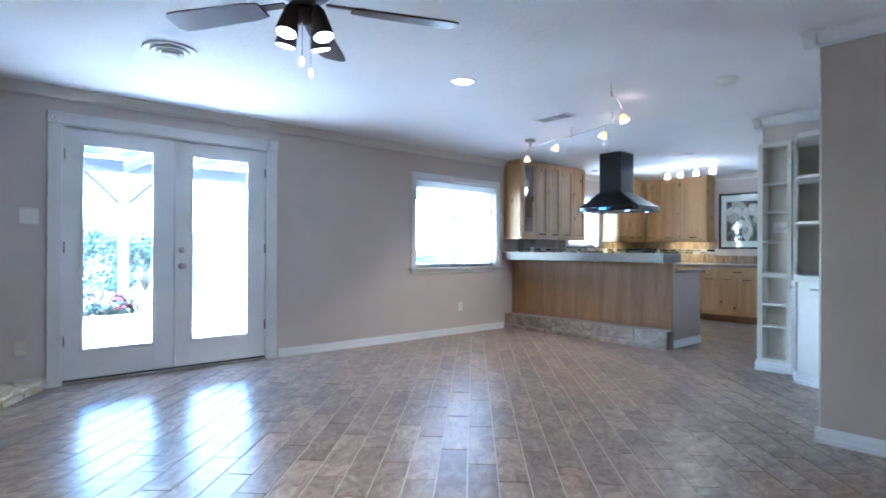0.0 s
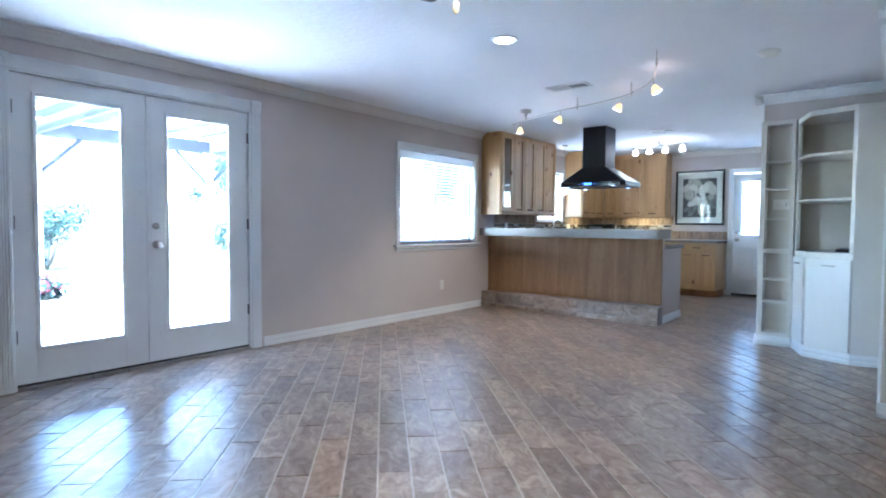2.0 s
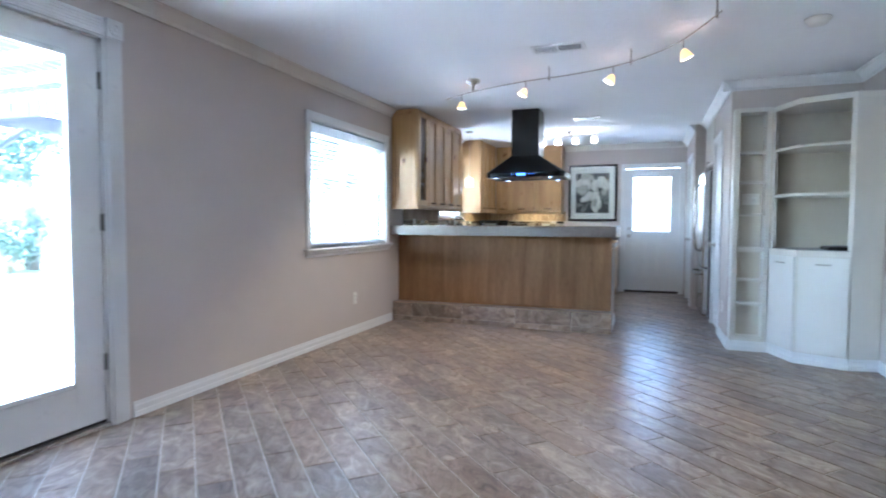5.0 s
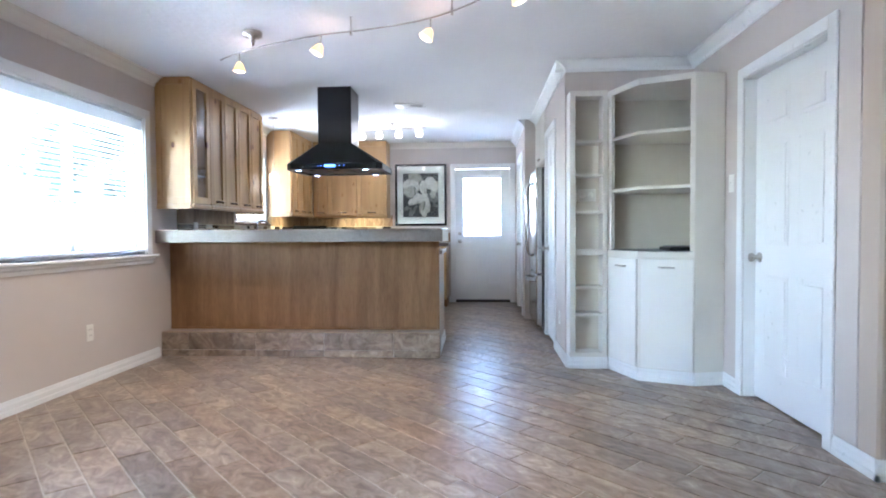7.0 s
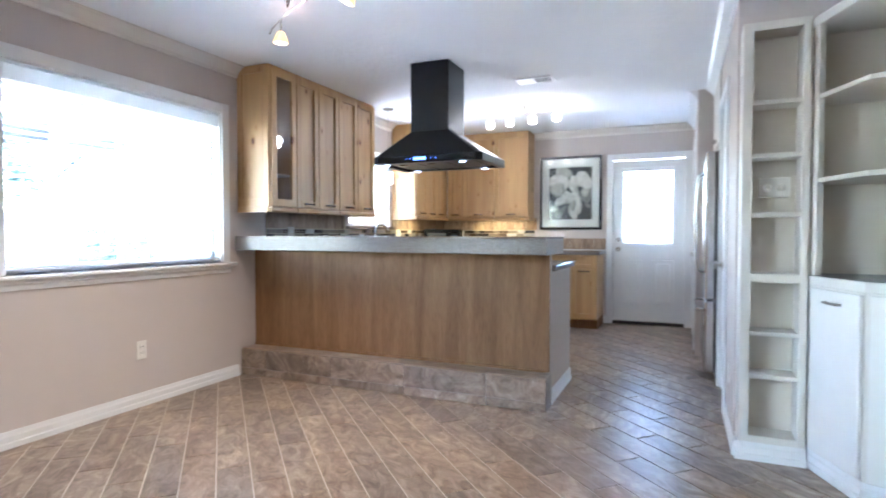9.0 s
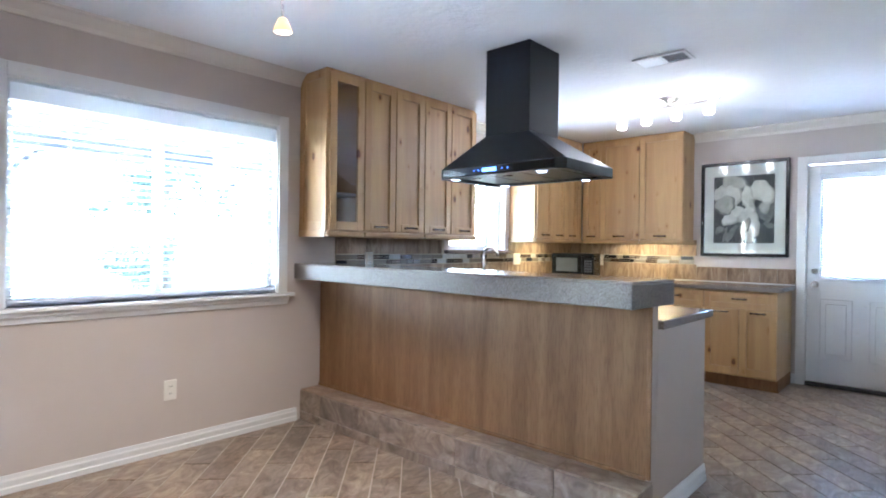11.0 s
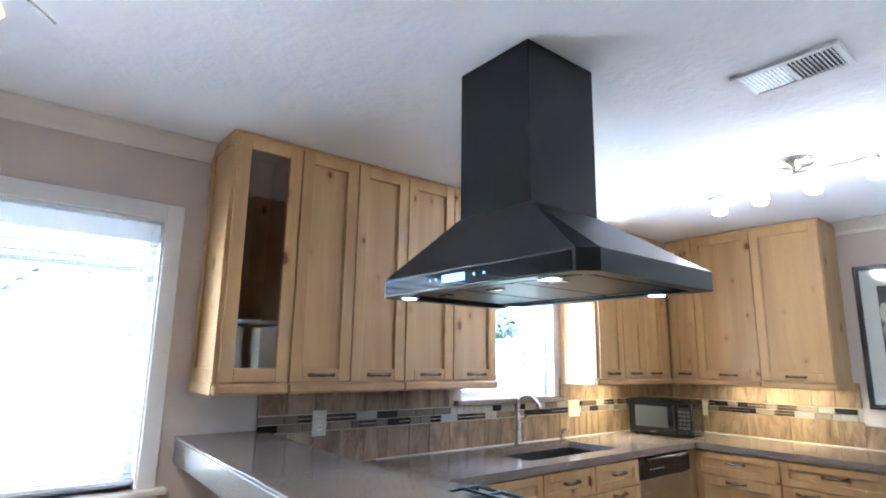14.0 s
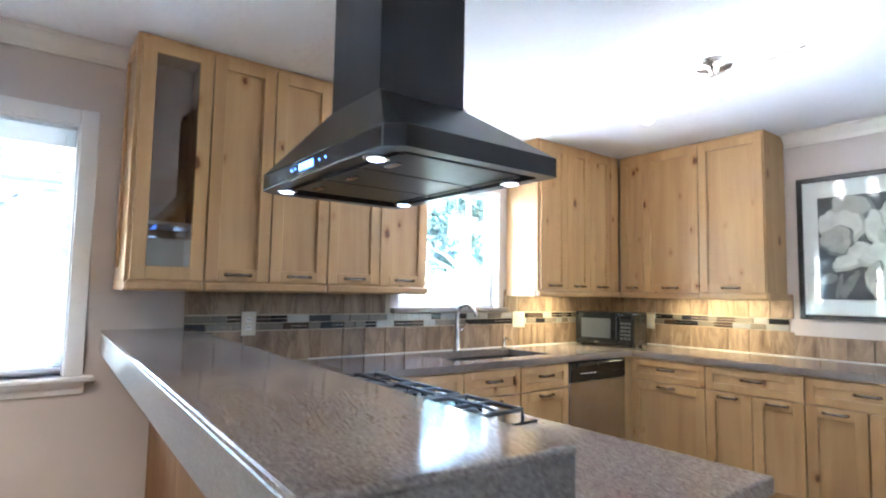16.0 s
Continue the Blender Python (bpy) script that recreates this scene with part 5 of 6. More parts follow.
def inset(poly, k):
    c = Vector((6.02, 1.60))
    return [tuple(c + (Vector(p) - c) * k) if p not in ((WX, WY),) else p for p in poly]


def slab(z0, z1, k=1.0, bev=0.0):
    return prism(bmesh.new(), inset(outline, k), z0, z1, bev)


part("plinth", slab(0.0, 0.088, 0.985), TRIM, cu)
part("lower_case", slab(0.09, 0.880, 0.985), SHELFWHITE, cu)
part("counter", slab(0.882, 0.925, 1.0, 0.003), SHELFWHITE, cu, "white counter edge")
part("counter_inlay", slab(0.9255, 0.929, 0.95), plain("dark_counter", (0.06, 0.055, 0.052), 0.3), cu, "dark counter surface")
for z in (1.366, 1.758):
    part("shelf", slab(z, z + 0.022, 0.985, 0.002), SHELFWHITE, cu)
part("top", slab(2.105, 2.150, 1.0, 0.003), SHELFWHITE, cu)


def upright(p, q, z0, z1, thick, name, mat=SHELFWHITE, out=0.0):
    p, q = Vector(p), Vector(q)
    d = (q - p).normalized()
    n = Vector((d.y, -d.x))
    if n.dot(Vector((6.02, 1.6)) - p) > 0:
        n = -n
    poly = [p + n * out, q + n * out, q + n * (out - thick), p + n * (out - thick)]
    return part(name, prism(bmesh.new(), [tuple(v) for v in poly], z0, z1, 0.002), mat, cu), n


vB, vC, vD, vE = (Vector(v) for v in (B_, C_, D_, E_))
upright(vB, vB + (vC - vB).normalized() * 0.035, 0.929, 2.105, 0.03, "stile")
upright(vD + (vC - vD).normalized() * 0.03, vD, 0.929, 2.105, 0.025, "stile")
upright(vD, vE, 0.09, 2.105, 0.02, "side_panel")
part("back", B(WX - 0.010, WX - 0.001, WY, 2.005, 0.93, 2.105), SHELFBACK, cu, "cream back panel")
part("back", B(5.56, WX - 0.011, WY + 0.001, WY + 0.010, 0.93, 2.105), SHELFBACK, cu, "cream back panel")
part("side_back", B(6.02, WX - 0.011, 1.996, 2.006, 0.93, 2.105), SHELFBACK, cu)
for p, q in ((vB, vC), (vC, vD)):
    d = (q - p).normalized()
    a, b = p + d * 0.02, q - d * 0.008
    dr, n = upright(a, b, 0.10, 0.870, 0.018, "door", UNITDOOR, out=0.014)
    m = (a + b) / 2 + n * 0.014
    bm = bmesh.new()
    pts = []
    for s, o in ((-0.05, 0), (-0.047, 0.02), (0, 0.026), (0.047, 0.02), (0.05, 0)):
        w = m + d * s + n * o
        pts.append((w.x, w.y, 0.815))
    tube(bm, pts, 0.006, 8)
    part("handle", bm, NICKEL, dr, "satin nickel pull")
for p, q in ((vB, vC), (vC, vD), (vD, vE)):
    d = (q - p).normalized()
    n = Vector((d.y, -d.x))
    if n.dot(Vector((6.02, 1.6)) - p) > 0:
        n = -n
    moulding("baseboard", tuple(p - n * 0.008), tuple(q - n * 0.008), tuple(n), BASE, TRIM, "white painted stepped baseboard")
tray = thing("flat_device", (5.75, 1.55, 0.93), "flat black device on the corner counter", "electronics")
part("body", B(5.62, 5.86, 1.42, 1.66, 0.9295, 0.955, 0.004), DARKPL, tray)
part("top_plate", B(5.64, 5.84, 1.44, 1.64, 0.955, 0.962, 0.002), plain("dark_pattern", (0.10, 0.09, 0.085), 0.4, vary=0.5, scale=40), tray)

# ---- ceiling fixtures ----
can = thing("recessed_light", (3.16, 3.43, H), "lit white recessed ceiling lamp", "lamp")
part("trim_ring", lathe(bmesh.new(), (3.16, 3.43, H - 0.0005), (0, 0, -1), [(0, 0.098), (0.006, 0.094), (0.006, 0.078), (0.001, 0.075)], 28), TRIM, can)
part("lens", lathe(bmesh.new(), (3.16, 3.43, H - 0.002), (0, 0, -1), [(0, 0.075), (0.004, 0.07), (0.005, 0.0)], 28), GLOW_CAN, can, "glowing frosted lens")
lamp("recessed_lamp_light", "AREA", (3.16, 3.43, H - 0.012), CAN, (0.92, 0.97, 1.0), size=(0.12, 0.12))

sm = thing("smoke_detector", (4.57, 2.03, H), "white round smoke detector on the ceiling", "smoke detector")
part("housing", lathe(bmesh.new(), (4.57, 2.03, H - 0.0005), (0, 0, -1), [(0, 0.075), (0.012, 0.075), (0.016, 0.062), (0.036, 0.055), (0.040, 0.03), (0.041, 0.0)], 24), PLASTIC, sm)


def register(x0, x1, y0, y1, label):
    v = thing("ceiling_vent", ((x0 + x1) / 2, (y0 + y1) / 2, H), label, "vent")
    z = H - 0.0005
    bm = bmesh.new()
    t = 0.022
    for q in ((x0, x1, y0, y0 + t), (x0, x1, y1 - t, y1), (x0, x0 + t, y0 + t, y1 - t), (x1 - t, x1, y0 + t, y1 - t), (x0 + t, x1 - t, (y0 + y1) / 2 - 0.006, (y0 + y1) / 2 + 0.006)):
        box(bm, *q, z - 0.012, z, 0.002)
    part("frame", bm, TRIM, v)
    part("backing", B(x0 + t, x1 - t, y0 + t, y1 - t, z - 0.003, z), DUCT, v, "dark duct opening")
    n = 22
    lo = mesh_of("slat", B(-(x1 - x0) / 2 + t, (x1 - x0) / 2 - t, -0.0045, 0.0045, -0.0008, 0.0008, m=pose(0, 0, 0, 38)), TRIM)
    hi = mesh_of("slat", B(-(x1 - x0) / 2 + t, (x1 - x0) / 2 - t, -0.0045, 0.0045, -0.0008, 0.0008, m=pose(0, 0, 0, -38)), TRIM)
    for i in range(n):
        y = y0 + t + (y1 - y0 - 2 * t) * (i + 0.5) / n
        piece("slat", lo if i < n / 2 else hi, v, ((x0 + x1) / 2, y, z - 0.009))
    return v


register(4.52, 4.70, 3.46, 3.85, "white metal ceiling register with louvres")
register(7.45, 7.645, 3.575, 3.90, "white metal kitchen ceiling register with louvres")

rv = thing("round_vent", (1.28, 4.24, H), "round white ceiling diffuser with stepped rings", "vent")
for i, (r, z) in enumerate(((0.165, 0.0), (0.118, 0.010), (0.085, 0.018), (0.054, 0.026))):
    part("ring", lathe(bmesh.new(), (1.28, 4.24, H - 0.0005 - z), (0, 0, -1), [(0, r), (0.010, r), (0.014, r - 0.008), (0.004, r - (0.040 if i == 0 else 0.020))] if i < 3 else [(0, r), (0.010, r), (0.012, 0.0)], 28), TRIM, rv)
part("throat", lathe(bmesh.new(), (1.28, 4.24, H - 0.001), (0, 0, -1), [(0, 0.13), (0.003, 0.13), (0.003, 0.0)], 28), SLOT, rv, "dark throat")

# monorail track with glass heads
tr = thing("track_light", (5.30, 4.52, H), "curved nickel monorail with five glass spot heads", "lamp")
RAIL = [(5.575, 4.875, 2.335), (5.47, 4.74, 2.335), (5.30, 4.45, 2.335), (5.13, 4.0, 2.335), (5.05, 3.65, 2.335), (4.92, 3.30, 2.335), (4.70, 3.02, 2.335), (4.42, 2.82, 2.335), (3.95, 2.64, 2.335)]
part("rail", tube(bmesh.new(), smooth_path(RAIL, 5), 0.005, 8), NICKEL, tr)
part("canopy", lathe(bmesh.new(), (5.30, 4.52, H - 0.0005), (0, 0, -1), [(0, 0.062), (0.006, 0.064), (0.030, 0.060), (0.034, 0.02), (0.095, 0.007)], 24), NICKEL, tr)
for x, y in ((5.09, 3.80), (4.82, 3.15), (4.00, 2.66)):
    bm = bmesh.new()
    cyl(bm, (x, y, H - 0.001), (x, y, 2.325), 0.005, seg=8)
    lathe(bm, (x, y, 2.355), (0, 0, -1), [(0, 0.008), (0.04, 0.008)], 8)
    part("standoff", bm, NICKEL, tr)
for (x, y), lean in zip(((5.43, 4.67), (5.12, 4.00), (4.91, 3.28), (4.41, 2.815)), ((0.05, 0.05), (-0.15, 0.50), (-0.15, 0.55), (0.20, -0.45))):
    hd = part("spot_head", cyl(bmesh.new(), (x, y, 2.34), (x, y, 2.262), 0.005, seg=8), NICKEL, tr)
    bm = bmesh.new()
    lathe(bm, (x, y, 2.272), (*lean, -1), [(0, 0.010), (0.006, 0.020), (0.030, 0.031), (0.062, 0.044), (0.066, 0.041)], 18)
    part("glass_shade", bm, AMBER, hd, "lit amber glass shade")
    part("bulb", lathe(bmesh.new(), tuple(Vector((x, y, 2.272)) + Vector((*lean, -1)).normalized() * 0.0655), (*lean, -1), [(0, 0.036), (0.003, 0.030), (0.004, 0.0)], 16), GLOW_W, hd, "glowing bulb face")
    lamp("track_lamp_light", "SPOT", (x + lean[0] * 0.08, y + lean[1] * 0.08, 2.19), TRACK, WARM, (x - 0.15, y + 0.85, 0), 0.03, 95)
    lamp("track_glass_light", "POINT", (x + 0.07, y, 2.30), TRACK * 0.010, (1.0, 0.62, 0.42), size=0.04)

kt = thing("bar_light", (8.56, 4.08, H), "nickel ceiling bar with four bright glass heads", "lamp")
part("canopy", lathe(bmesh.new(), (8.50, 4.06, H - 0.0005), (0, 0, -1), [(0, 0.085), (0.008, 0.088), (0.026, 0.078), (0.030, 0.03), (0.060, 0.012)], 24), NICKEL, kt)
part("bar", tube(bmesh.new(), smooth_path([(8.63, 4.55, 2.365), (8.56, 4.30, 2.362), (8.50, 4.06, 2.365), (8.50, 3.85, 2.362), (8.47, 3.66, 2.365)], 4), 0.006, 8), NICKEL, kt)
for x, y in ((8.61, 4.48), (8.56, 4.25), (8.53, 4.0), (8.48, 3.74)):
    hd = part("spot_head", cyl(bmesh.new(), (x, y, 2.37), (x, y, 2.335), 0.014, 0.018, 12), NICKEL, kt)
    part("glass_shade", lathe(bmesh.new(), (x, y, 2.335), (-0.2, 0, -1), [(0, 0.018), (0.012, 0.034), (0.05, 0.040), (0.075, 0.036), (0.080, 0.0)], 18), GLOW_N, hd, "glowing frosted shade")
    lamp("bar_lamp_light", "POINT", (x - 0.03, y, 2.225), KITCH, NEUTRAL, size=0.04)

pd = thing("pendant_light", (8.02, 5.41, H), "white glass pendant lamp over the sink", "lamp")
part("canopy", lathe(bmesh.new(), (8.02, 5.41, H - 0.0005), (0, 0, -1), [(0, 0.055), (0.018, 0.052), (0.022, 0.01)], 20), NICKEL, pd)
part("cord", cyl(bmesh.new(), (8.02, 5.41, H - 0.02), (8.02, 5.41, 1.80), 0.0025, seg=6), NICKEL, pd)
part("cap", cyl(bmesh.new(), (8.02, 5.41, 1.80), (8.02, 5.41, 1.765), 0.018, 0.03, 14), NICKEL, pd)
part("glass_shade", lathe(bmesh.new(), (8.02, 5.41, 1.768), (0, 0, -1), [(0, 0.034), (0.006, 0.050), (0.115, 0.052), (0.125, 0.046), (0.127, 0.0)], 20), GLOW_P, pd, "glowing white glass cylinder")
lamp("pendant_lamp_light", "POINT", (8.02, 5.41, 1.60), PEND, NEUTRAL, size=0.04)

# ceiling fan
fan = thing("ceiling_fan", (1.30, 2.45, H), "dark five-blade ceiling fan with four lit spots", "ceiling fan")
fx, fy = 1.30, 2.45
part("downrod", lathe(bmesh.new(), (fx, fy, H - 0.0005), (0, 0, -1), [(0, 0.07), (0.03, 0.065), (0.05, 0.02), (0.12, 0.018)], 20), BRONZE, fan)
part("motor", lathe(bmesh.new(), (fx, fy, 2.315), (0, 0, -1), [(0, 0.04), (0.02, 0.10), (0.05, 0.125), (0.10, 0.125), (0.13, 0.10), (0.15, 0.05), (0.19, 0.045)], 28), BRONZE, fan)
for k in range(5):
    a = radians(-23 + 72 * k)
    m = pose(fx, fy, 2.15, 0, 0, math.degrees(a)) @ pose(0, 0, 0, 11)
    bm = bmesh.new()
    outl = [(0.20, -0.045), (0.26, -0.058), (0.60, -0.070), (0.650, -0.066), (0.672, -0.045), (0.676, 0.0), (0.672, 0.045), (0.650, 0.066), (0.60, 0.070), (0.26, 0.058), (0.20, 0.045)]
    prism(bm, outl, -0.004, 0.004)
    bmesh.ops.transform(bm, matrix=m, verts=bm.verts)
    bl_ = part("blade", bm, BLADE, fan, "dark reddish wood blade")
    bm = bmesh.new()
    prism(bm, [(0.09, -0.016), (0.20, -0.018), (0.25, -0.035), (0.27, 0.0), (0.25, 0.035), (0.20, 0.018), (0.09, 0.016)], 0.005, 0.011)
    bmesh.ops.transform(bm, matrix=m, verts=bm.verts)
    part("blade_iron", bm, BRONZE, bl_)
part("light_hub", lathe(bmesh.new(), (fx, fy, 2.13), (0, 0, -1), [(0, 0.05), (0.03, 0.055), (0.06, 0.03), (0.065, 0.0)], 20), BRONZE, fan)
for k in range(4):
    a = radians(20 + 90 * k)
    d = Vector((math.cos(a), math.sin(a), 0))
    o = Vector((fx, fy, 2.10)) + d * 0.075
    ax = d * 0.28 + Vector((0, 0, -1))
    hd = part("spot_shade", lathe(bmesh.new(), o, ax, [(-0.03, 0.012), (0.0, 0.028), (0.04, 0.034), (0.105, 0.045), (0.11, 0.043)], 18), BRONZE, fan, "dark bronze bullet shade")
    e = o + ax.normalized() * 0.108
    part("bulb", lathe(bmesh.new(), e, ax, [(0, 0.042), (0.006, 0.036), (0.010, 0.0)], 18), GLOW_N, hd, "glowing bulb face")
    lamp("fan_lamp_light", "SPOT", tuple(e + ax.normalized() * 0.02), FAN, (1.0, 0.84, 0.64), tuple(e + ax), 0.03, 150)
for dx, z in ((0.02, 1.88), (-0.02, 1.92)):
    ch = part("pull_chain", cyl(bmesh.new(), (fx + dx, fy - 0.02, 2.07), (fx + dx, fy - 0.02, z), 0.0015, seg=5), NICKEL, fan)
    part("chain_fob", lathe(bmesh.new(), (fx + dx, fy - 0.02, z), (0, 0, -1), [(0, 0.004), (0.006, 0.009), (0.035, 0.009), (0.042, 0.003)], 10), plain("pale_wood_fob", (0.6, 0.45, 0.22), 0.4), ch)

# ---- fireplace corner ----
hearth = thing("stone_hearth", (0.2, 5.2, 0), "low raised flagstone hearth at the fireplace", "hearth")
poly = [(0.765, N - 0.004), (0.765, 5.72), (0.48, 5.26), (0.21, 5.035), (-1.10, 4.20), (-1.10, N - 0.004)]
part("core", prism(bmesh.new(), poly, 0.0, 0.072), MORTAR, hearth)
stones = [((0.785, 5.715), (0.785, 5.795), (0.56, 5.795), (0.60, 5.60), (0.555, 5.35)), ((0.548, 5.34), (0.592, 5.60), (0.552, 5.795), (-0.10, 5.795), (-0.14, 5.10), (-0.10, 4.835), (0.22, 5.015), (0.36, 5.13), (0.495, 5.245)), ((-0.125, 4.855), (-0.155, 5.10), (-0.115, 5.795), (-1.09, 5.795), (-1.09, 4.21))]
for st in stones:
    part("flagstone", prism(bmesh.new(), st, 0.050, 0.082, 0.008), STONE, hearth)
edge = [(0.765, 5.72), (0.48, 5.26), (0.21, 5.035), (-1.10, 4.20)]
for p, q, n in ((edge[0], edge[1], 2), (edge[1], edge[2], 1), (edge[2], edge[3], 5)):
    p, q = Vector(p), Vector(q)
    d = (q - p).normalized()
    nn = Vector((-d.y, d.x)) if Vector((-d.y, d.x)).dot(Vector((1, -1))) > 0 else Vector((d.y, -d.x))
    for i in range(n):
        a, b = p + (q - p) * (i + 0.02) / n, p + (q - p) * (i + 0.98) / n
        part("face_stone", prism(bmesh.new(), [tuple(v) for v in (a, b, b + nn * 0.012, a + nn * 0.012)], 0.003, 0.045, 0.003), STONE, hearth)
fs = thing("fireplace_surround", (-0.4, 5.5, 0.08), "dark stained wood fireplace surround", "fireplace")
part("panel", prism(bmesh.new(), [(0.305, N - 0.004), (0.305, 5.52), (0.22, 5.44), (-0.95, 4.75), (-1.06, 4.75), (-1.06, N - 0.004)], 0.081, H - 0.09), REDWOOD, fs)

# ---- outdoors ----
solid("ground", B(-400, 400, -400, 400, -0.22, -0.10), GRASS, "lawn and ground round the house", "ground", "structure")
solid("pavement", B(-3, 12.5, N + 0.15, 13.0, -0.1, -0.05), CONCRETE, "pale concrete patio behind the house", "patio", "structure")
solid("side_pavement", B(E + 0.15, 14.0, -2.0, N + 0.149, -0.1, -0.05), CONCRETE, "pale concrete path by the back door", "patio", "structure")

fence = thing("fence", (4, 20, 0), "weathered wooden privacy fence at the yard's end", "fence")
fb = mesh_of("board", B(-0.095, 0.095, -0.01, 0.01, 0, 1.85, 0.003), FENCEWOOD)
for i in range(150):
    piece("board", fb, fence, (-6 + i * 0.2, 20 + 0.004 * ((i * 7) % 3), -0.1))
for z in (0.35, 1.45):
    part("rail", B(-6, 24, 20.012, 20.05, z, z + 0.09), FENCEWOOD, fence)
for i in range(9):
    part("post", B(-6 + i * 3.6, -5.9 + i * 3.6, 19.89, 19.985, -0.1, 1.9), FENCEWOOD, fence)
fence2 = thing("fence", (15, 3, 0), "weathered wooden side fence", "fence")
for i in range(70):
    piece("board", fb, fence2, (15.0, -3 + i * 0.2, -0.1), radians(90))
part("rail", B(15.012, 15.05, -3, 11, 1.4, 1.49), FENCEWOOD, fence2)

pg = thing("pergola", (3.5, 9, -0.05), "grey timber patio pergola with lattice roof", "pergola")
for x in (-0.4, 2.55, 5.30, 8.3):
    ps = part("post", B(x - 0.06, x + 0.06, 11.40, 11.52, -0.05, 2.48, 0.006), POSTWHITE, pg)
    for s in (-1, 1):
        bm = bmesh.new()
        tube(bm, [(x, 11.46, 1.85), (x + s * 0.62, 11.46, 2.47)], 0.04, 4)
        part("brace", bm, PERGWOOD, ps)
part("beam", B(-1.6, 9.4, 11.36, 11.40, 2.46, 2.68, 0.004), PERGWOOD, pg)
part("beam", B(-1.6, 9.4, 11.52, 11.56, 2.46, 2.68, 0.004), PERGWOOD, pg)
for x in (-0.4, 2.55, 5.30, 8.3):
    part("cross_beam", B(x - 0.03, x + 0.03, 6.20, 11.355, 2.47, 2.66, 0.004), PERGWOOD, pg)
for i in range(18):
    x = -1.4 + i * 0.62
    part("rafter", B(x - 0.025, x + 0.025, 6.20, 12.0, 2.69, 2.80, 0.003), POSTWHITE, pg, "pale painted rafter")
sl = mesh_of("slat", B(-5.5, 5.5, -0.02, 0.02, 0, 0.085), PERGWOOD)
for i in range(34):
    piece("slat", sl, pg, (3.9, 6.3 + i * 0.168, 2.802))


def leaf_cloud(bm, c, r, n, rr, size):
    for _ in range(n):
        d = Vector((rr.gauss(0, 1), rr.gauss(0, 1), rr.gauss(0, 1))).normalized()
        p = Vector(c) + Vector((d.x * r[0], d.y * r[1], d.z * r[2])) * (rr.random() ** 0.4)
        u = Vector((rr.gauss(0, 1), rr.gauss(0, 1), rr.gauss(0, 1))).normalized()
        w = u.cross(d if abs(u.dot(d)) < 0.95 else Vector((0, 0, 1))).normalized()
        s = size * (0.6 + 0.8 * rr.random())
        vs = [bm.verts.new(p + u * s), bm.verts.new(p + w * s * 0.5), bm.verts.new(p - u * s), bm.verts.new(p - w * s * 0.5)]
        bm.faces.new(vs)


def tree(x, y, h, spread, seed, label):
    rr = random.Random(seed)
    t = thing("tree", (x, y, -0.1), label, "tree")
    bm = bmesh.new()
    tube(bm, [(x, y, -0.1), (x + 0.05, y, h * 0.25), (x - 0.04, y + 0.05, h * 0.5), (x, y, h * 0.8)], [0.16, 0.13, 0.10, 0.04], 9)
    for k in range(6):
        a = k * 1.05 + rr.random()
        z = h * (0.35 + 0.06 * k)
        e = (x + math.cos(a) * spread * 0.7, y + math.sin(a) * spread * 0.7, z + spread * 0.5)
        tube(bm, [(x, y, z), ((x + e[0]) / 2, (y + e[1]) / 2, z + spread * 0.32), e], [0.06, 0.04, 0.015], 6)
    part("trunk", bm, BARK, t)
    bm = bmesh.new()
    for k in range(16):
        a, q = rr.random() * 6.28, spread * rr.random() ** 0.5
        leaf_cloud(bm, (x + math.cos(a) * q, y + math.sin(a) * q, h * (0.5 + 0.5 * rr.random())), (spread * 0.42, spread * 0.42, spread * 0.3), 620, rr, 0.06)
    part("crown", bm, LEAF, t)


def bush(x, y, r, h, seed, label):
    rr = random.Random(seed)
    t = thing("bush", (x, y, -0.1), label, "bush")
    bm = bmesh.new()
    for k in range(6):
        a = k * 1.05
        tube(bm, [(x, y, -0.1), (x + math.cos(a) * r * 0.5, y + math.sin(a) * r * 0.5, h * 0.6)], [0.03, 0.01], 5)
    part("stem", bm, BARK, t)
    bm = bmesh.new()
    for k in range(9):
        a, q = rr.random() * 6.28, r * 0.75 * rr.random() ** 0.5
        leaf_cloud(bm, (x + math.cos(a) * q, y + math.sin(a) * q, h * (0.25 + 0.6 * rr.random())), (r * 0.5, r * 0.5, h * 0.3), 420, rr, 0.048)
    part("foliage", bm, LEAF, t)


tree(10.0, 17.6, 4.3, 1.7, 3, "leafy green tree by the fence")
tree(15.5, 13.5, 5.0, 2.0, 4, "leafy green tree beyond the kitchen window")
tree(12.6, 10.8, 3.6, 1.0, 8, "small leafy tree beside the patio")
bush(3.2, 17.8, 1.2, 1.95, 11, "dark green shrub against the fence")
bush(4.6, 18.4, 1.1, 1.8, 12, "dark green shrub against the fence")
bush(11.2, 13.6, 1.1, 1.3, 14, "rounded green shrub by the patio")
bush(9.1, 17.0, 0.85, 1.6, 16, "round green shrub under the tree")
bush(2.75, 13.8, 0.6, 0.6, 15, "low green shrub in the lawn")
pl = thing("flower_planter", (2.0, 9.6, -0.05), "low stone planter with pink flowers", "planter")
bm = bmesh.new()
box(bm, 1.45, 2.55, 9.35, 9.43, -0.05, 0.17, 0.01)
box(bm, 1.45, 2.55, 9.95, 10.03, -0.05, 0.17, 0.01)
box(bm, 1.45, 1.53, 9.43, 9.95, -0.05, 0.17, 0.01)
box(bm, 2.47, 2.55, 9.43, 9.95, -0.05, 0.17, 0.01)
part("planter_wall", bm, BRICK, pl)
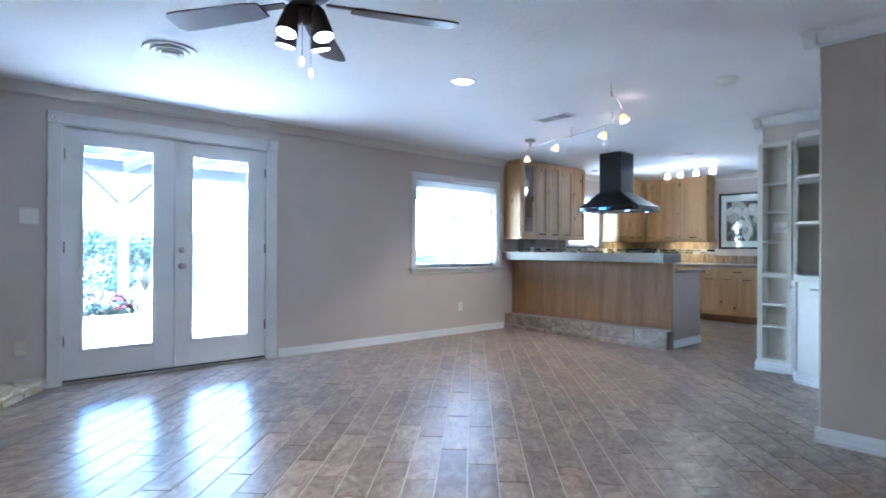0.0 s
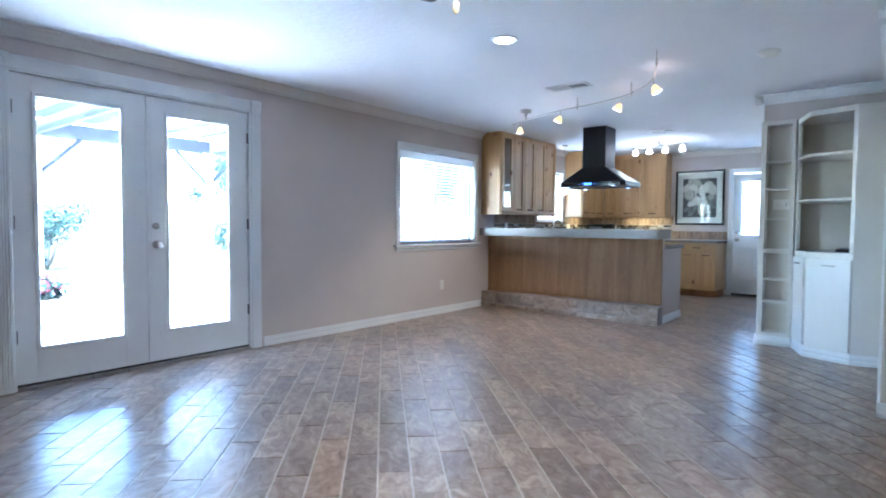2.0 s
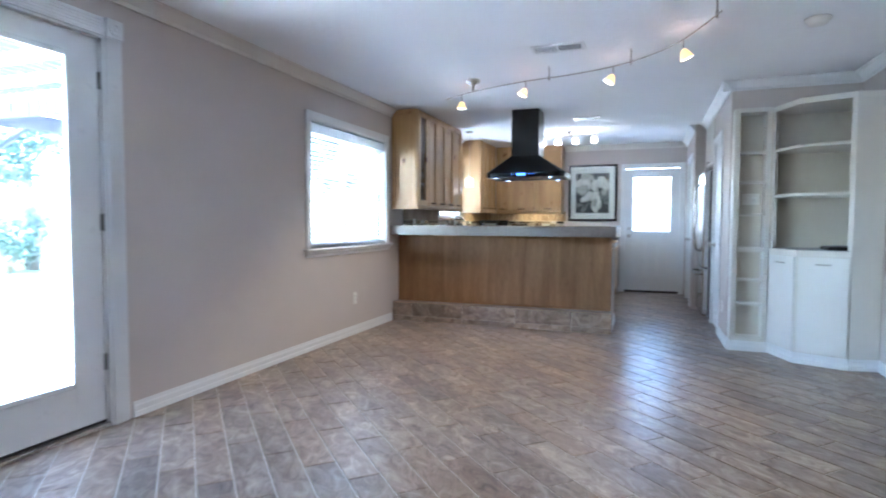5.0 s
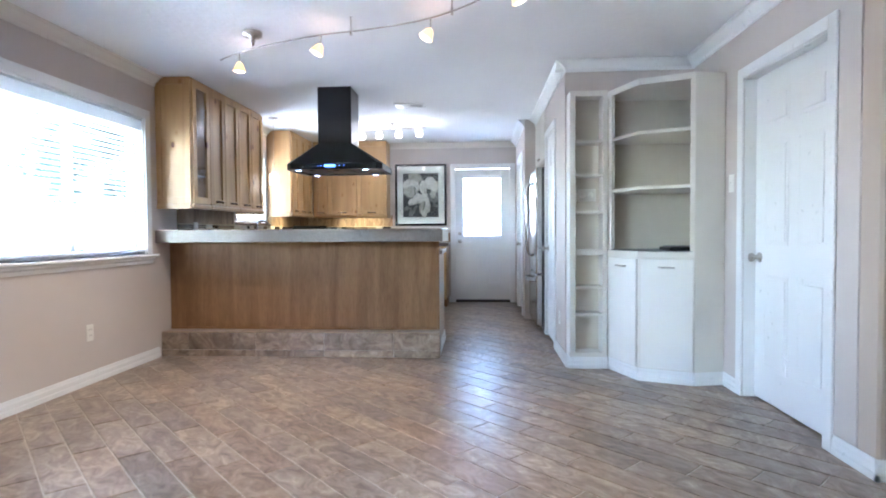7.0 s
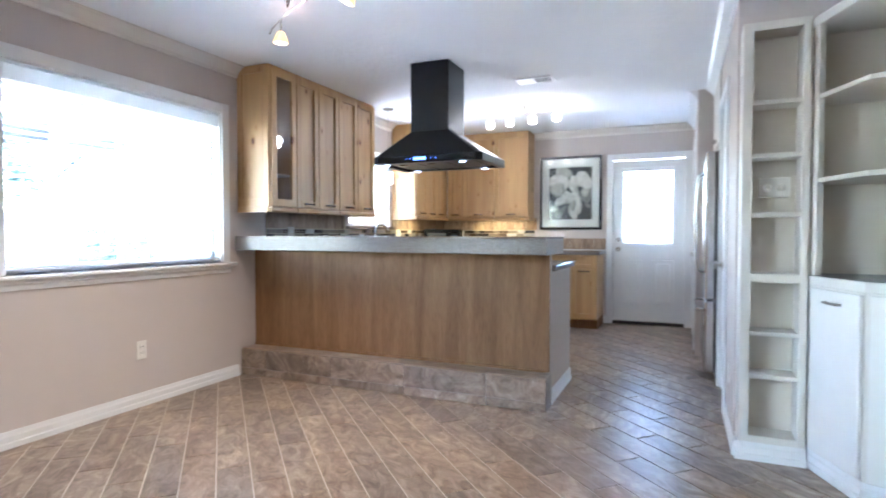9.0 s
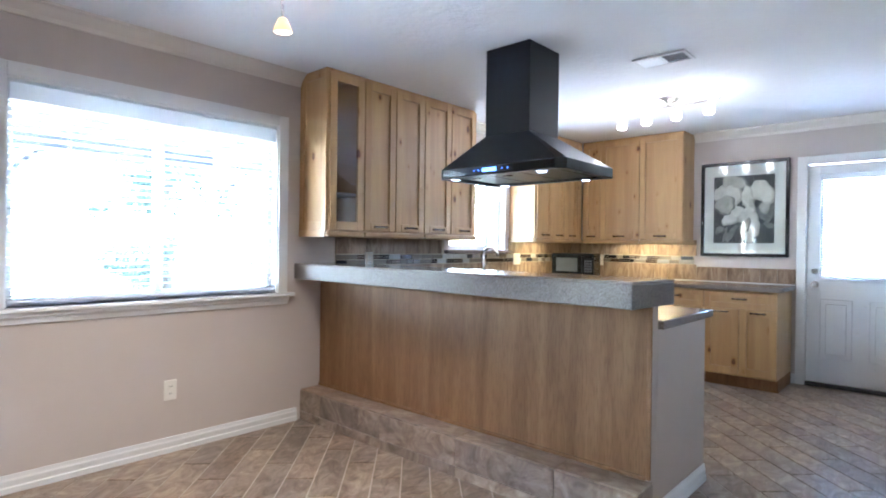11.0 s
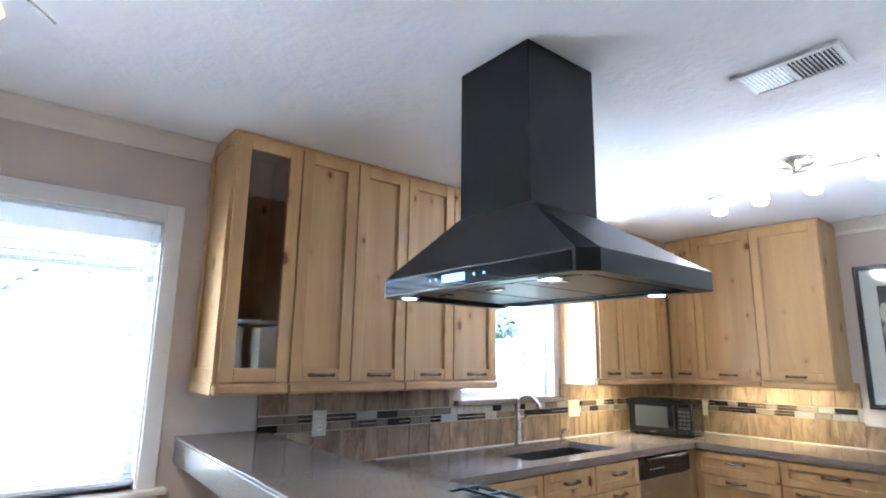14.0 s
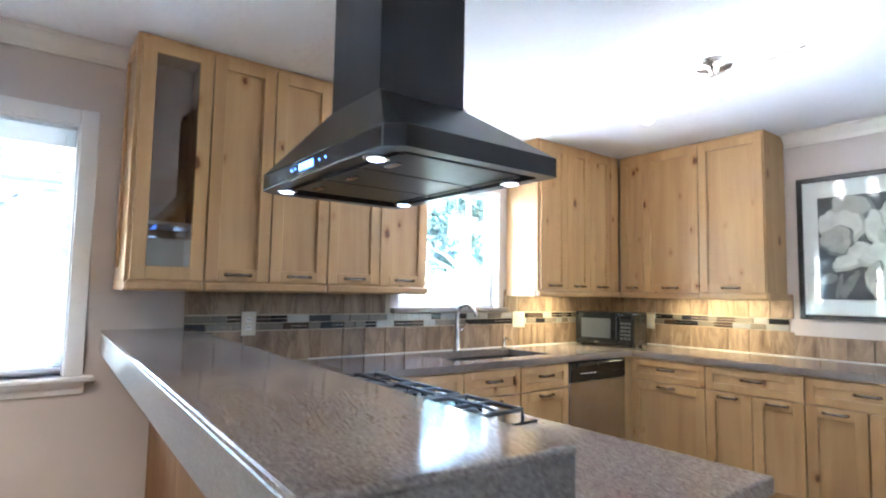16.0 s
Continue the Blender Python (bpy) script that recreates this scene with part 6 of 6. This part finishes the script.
part("soil", B(1.53, 2.47, 9.43, 9.95, -0.05, 0.12), BARK, pl)
rr = random.Random(21)
leaf_cloud(bm := bmesh.new(), (2.0, 9.69, 0.28), (0.45, 0.24, 0.2), 700, rr, 0.05)
part("foliage", bm, LEAF, pl)
leaf_cloud(bm := bmesh.new(), (2.05, 9.66, 0.36), (0.40, 0.22, 0.17), 160, rr, 0.04)
part("blossom", bm, PETALRED, pl)

# ---- floor of plank tiles, laid at 45 degrees ----
floor = solid("floor", B(WEST - 0.1, E + 0.1, SOUTH - 0.1, N + 0.1, -0.05, -0.0035), GROUT, "brown wood-look plank tile floor laid diagonally", "floor", "structure")
PL, PW, GAP = 0.632, 0.153, 0.0065
q = math.sqrt(0.5)
tile_me = mesh_of("plank_tile", B(-PL / 2 + GAP / 2, PL / 2 - GAP / 2, -PW / 2 + GAP / 2, PW / 2 - GAP / 2, -0.009, 0.0, 0.0012), PLANK)
verts, faces = [], []
fbase = world_base(floor)


def clip(poly, axis, lim, keep_less):
    out = []
    for i, p in enumerate(poly):
        r = poly[(i + 1) % len(poly)]
        a, b = (p[axis] <= lim) == keep_less, (r[axis] <= lim) == keep_less
        if a:
            out.append(p)
        if a != b:
            t = (lim - p[axis]) / (r[axis] - p[axis])
            out.append((p[0] + (r[0] - p[0]) * t, p[1] + (r[1] - p[1]) * t))
    return out


single = 0
for row in range(-75, 50):
    off = (6.156 + row * PL / 3) % PL
    for k in range(-12, 20):
        s, t = k * PL + off, row * PW - 0.4065
        cx, cy = (s - t) * q, (s + t) * q
        if not (WEST - 0.5 < cx < E + 0.5 and SOUTH - 0.5 < cy < N + 0.5):
            continue
        if single < 300 and 1.0 < cx < 6.05 and 1.75 < cy < 5.5:
            piece("plank_tile", tile_me, floor, (cx, cy, 0.0), radians(45), fbase)
            single += 1
            continue
        a, b = PL / 2 - GAP / 2, PW / 2 - GAP / 2
        poly = [((s + u - t - w) * q, (s + u + t + w) * q) for u, w in ((-a, -b), (a, -b), (a, b), (-a, b))]
        for axis, lim, less in ((0, E + 0.08, True), (0, WEST - 0.08, False), (1, N + 0.08, True), (1, SOUTH - 0.08, False)):
            poly = clip(poly, axis, lim, less)
            if len(poly) < 3:
                break
        if len(poly) < 3:
            continue
        n0 = len(verts)
        verts += [(x, y, 0.0) for x, y in poly] + [(x, y, -0.009) for x, y in poly]
        n = len(poly)
        faces.append(tuple(range(n0, n0 + n)))
        faces += [(n0 + i, n0 + n + i, n0 + n + (i + 1) % n, n0 + (i + 1) % n) for i in range(n)]
me = bpy.data.meshes.new("plank_tiles")
me.from_pydata(verts, [], faces)
me.materials.append(PLANKS)
rest = new("plank_tiles", me)
rest.parent = floor
tagged(rest, "", "", "", "stuff")
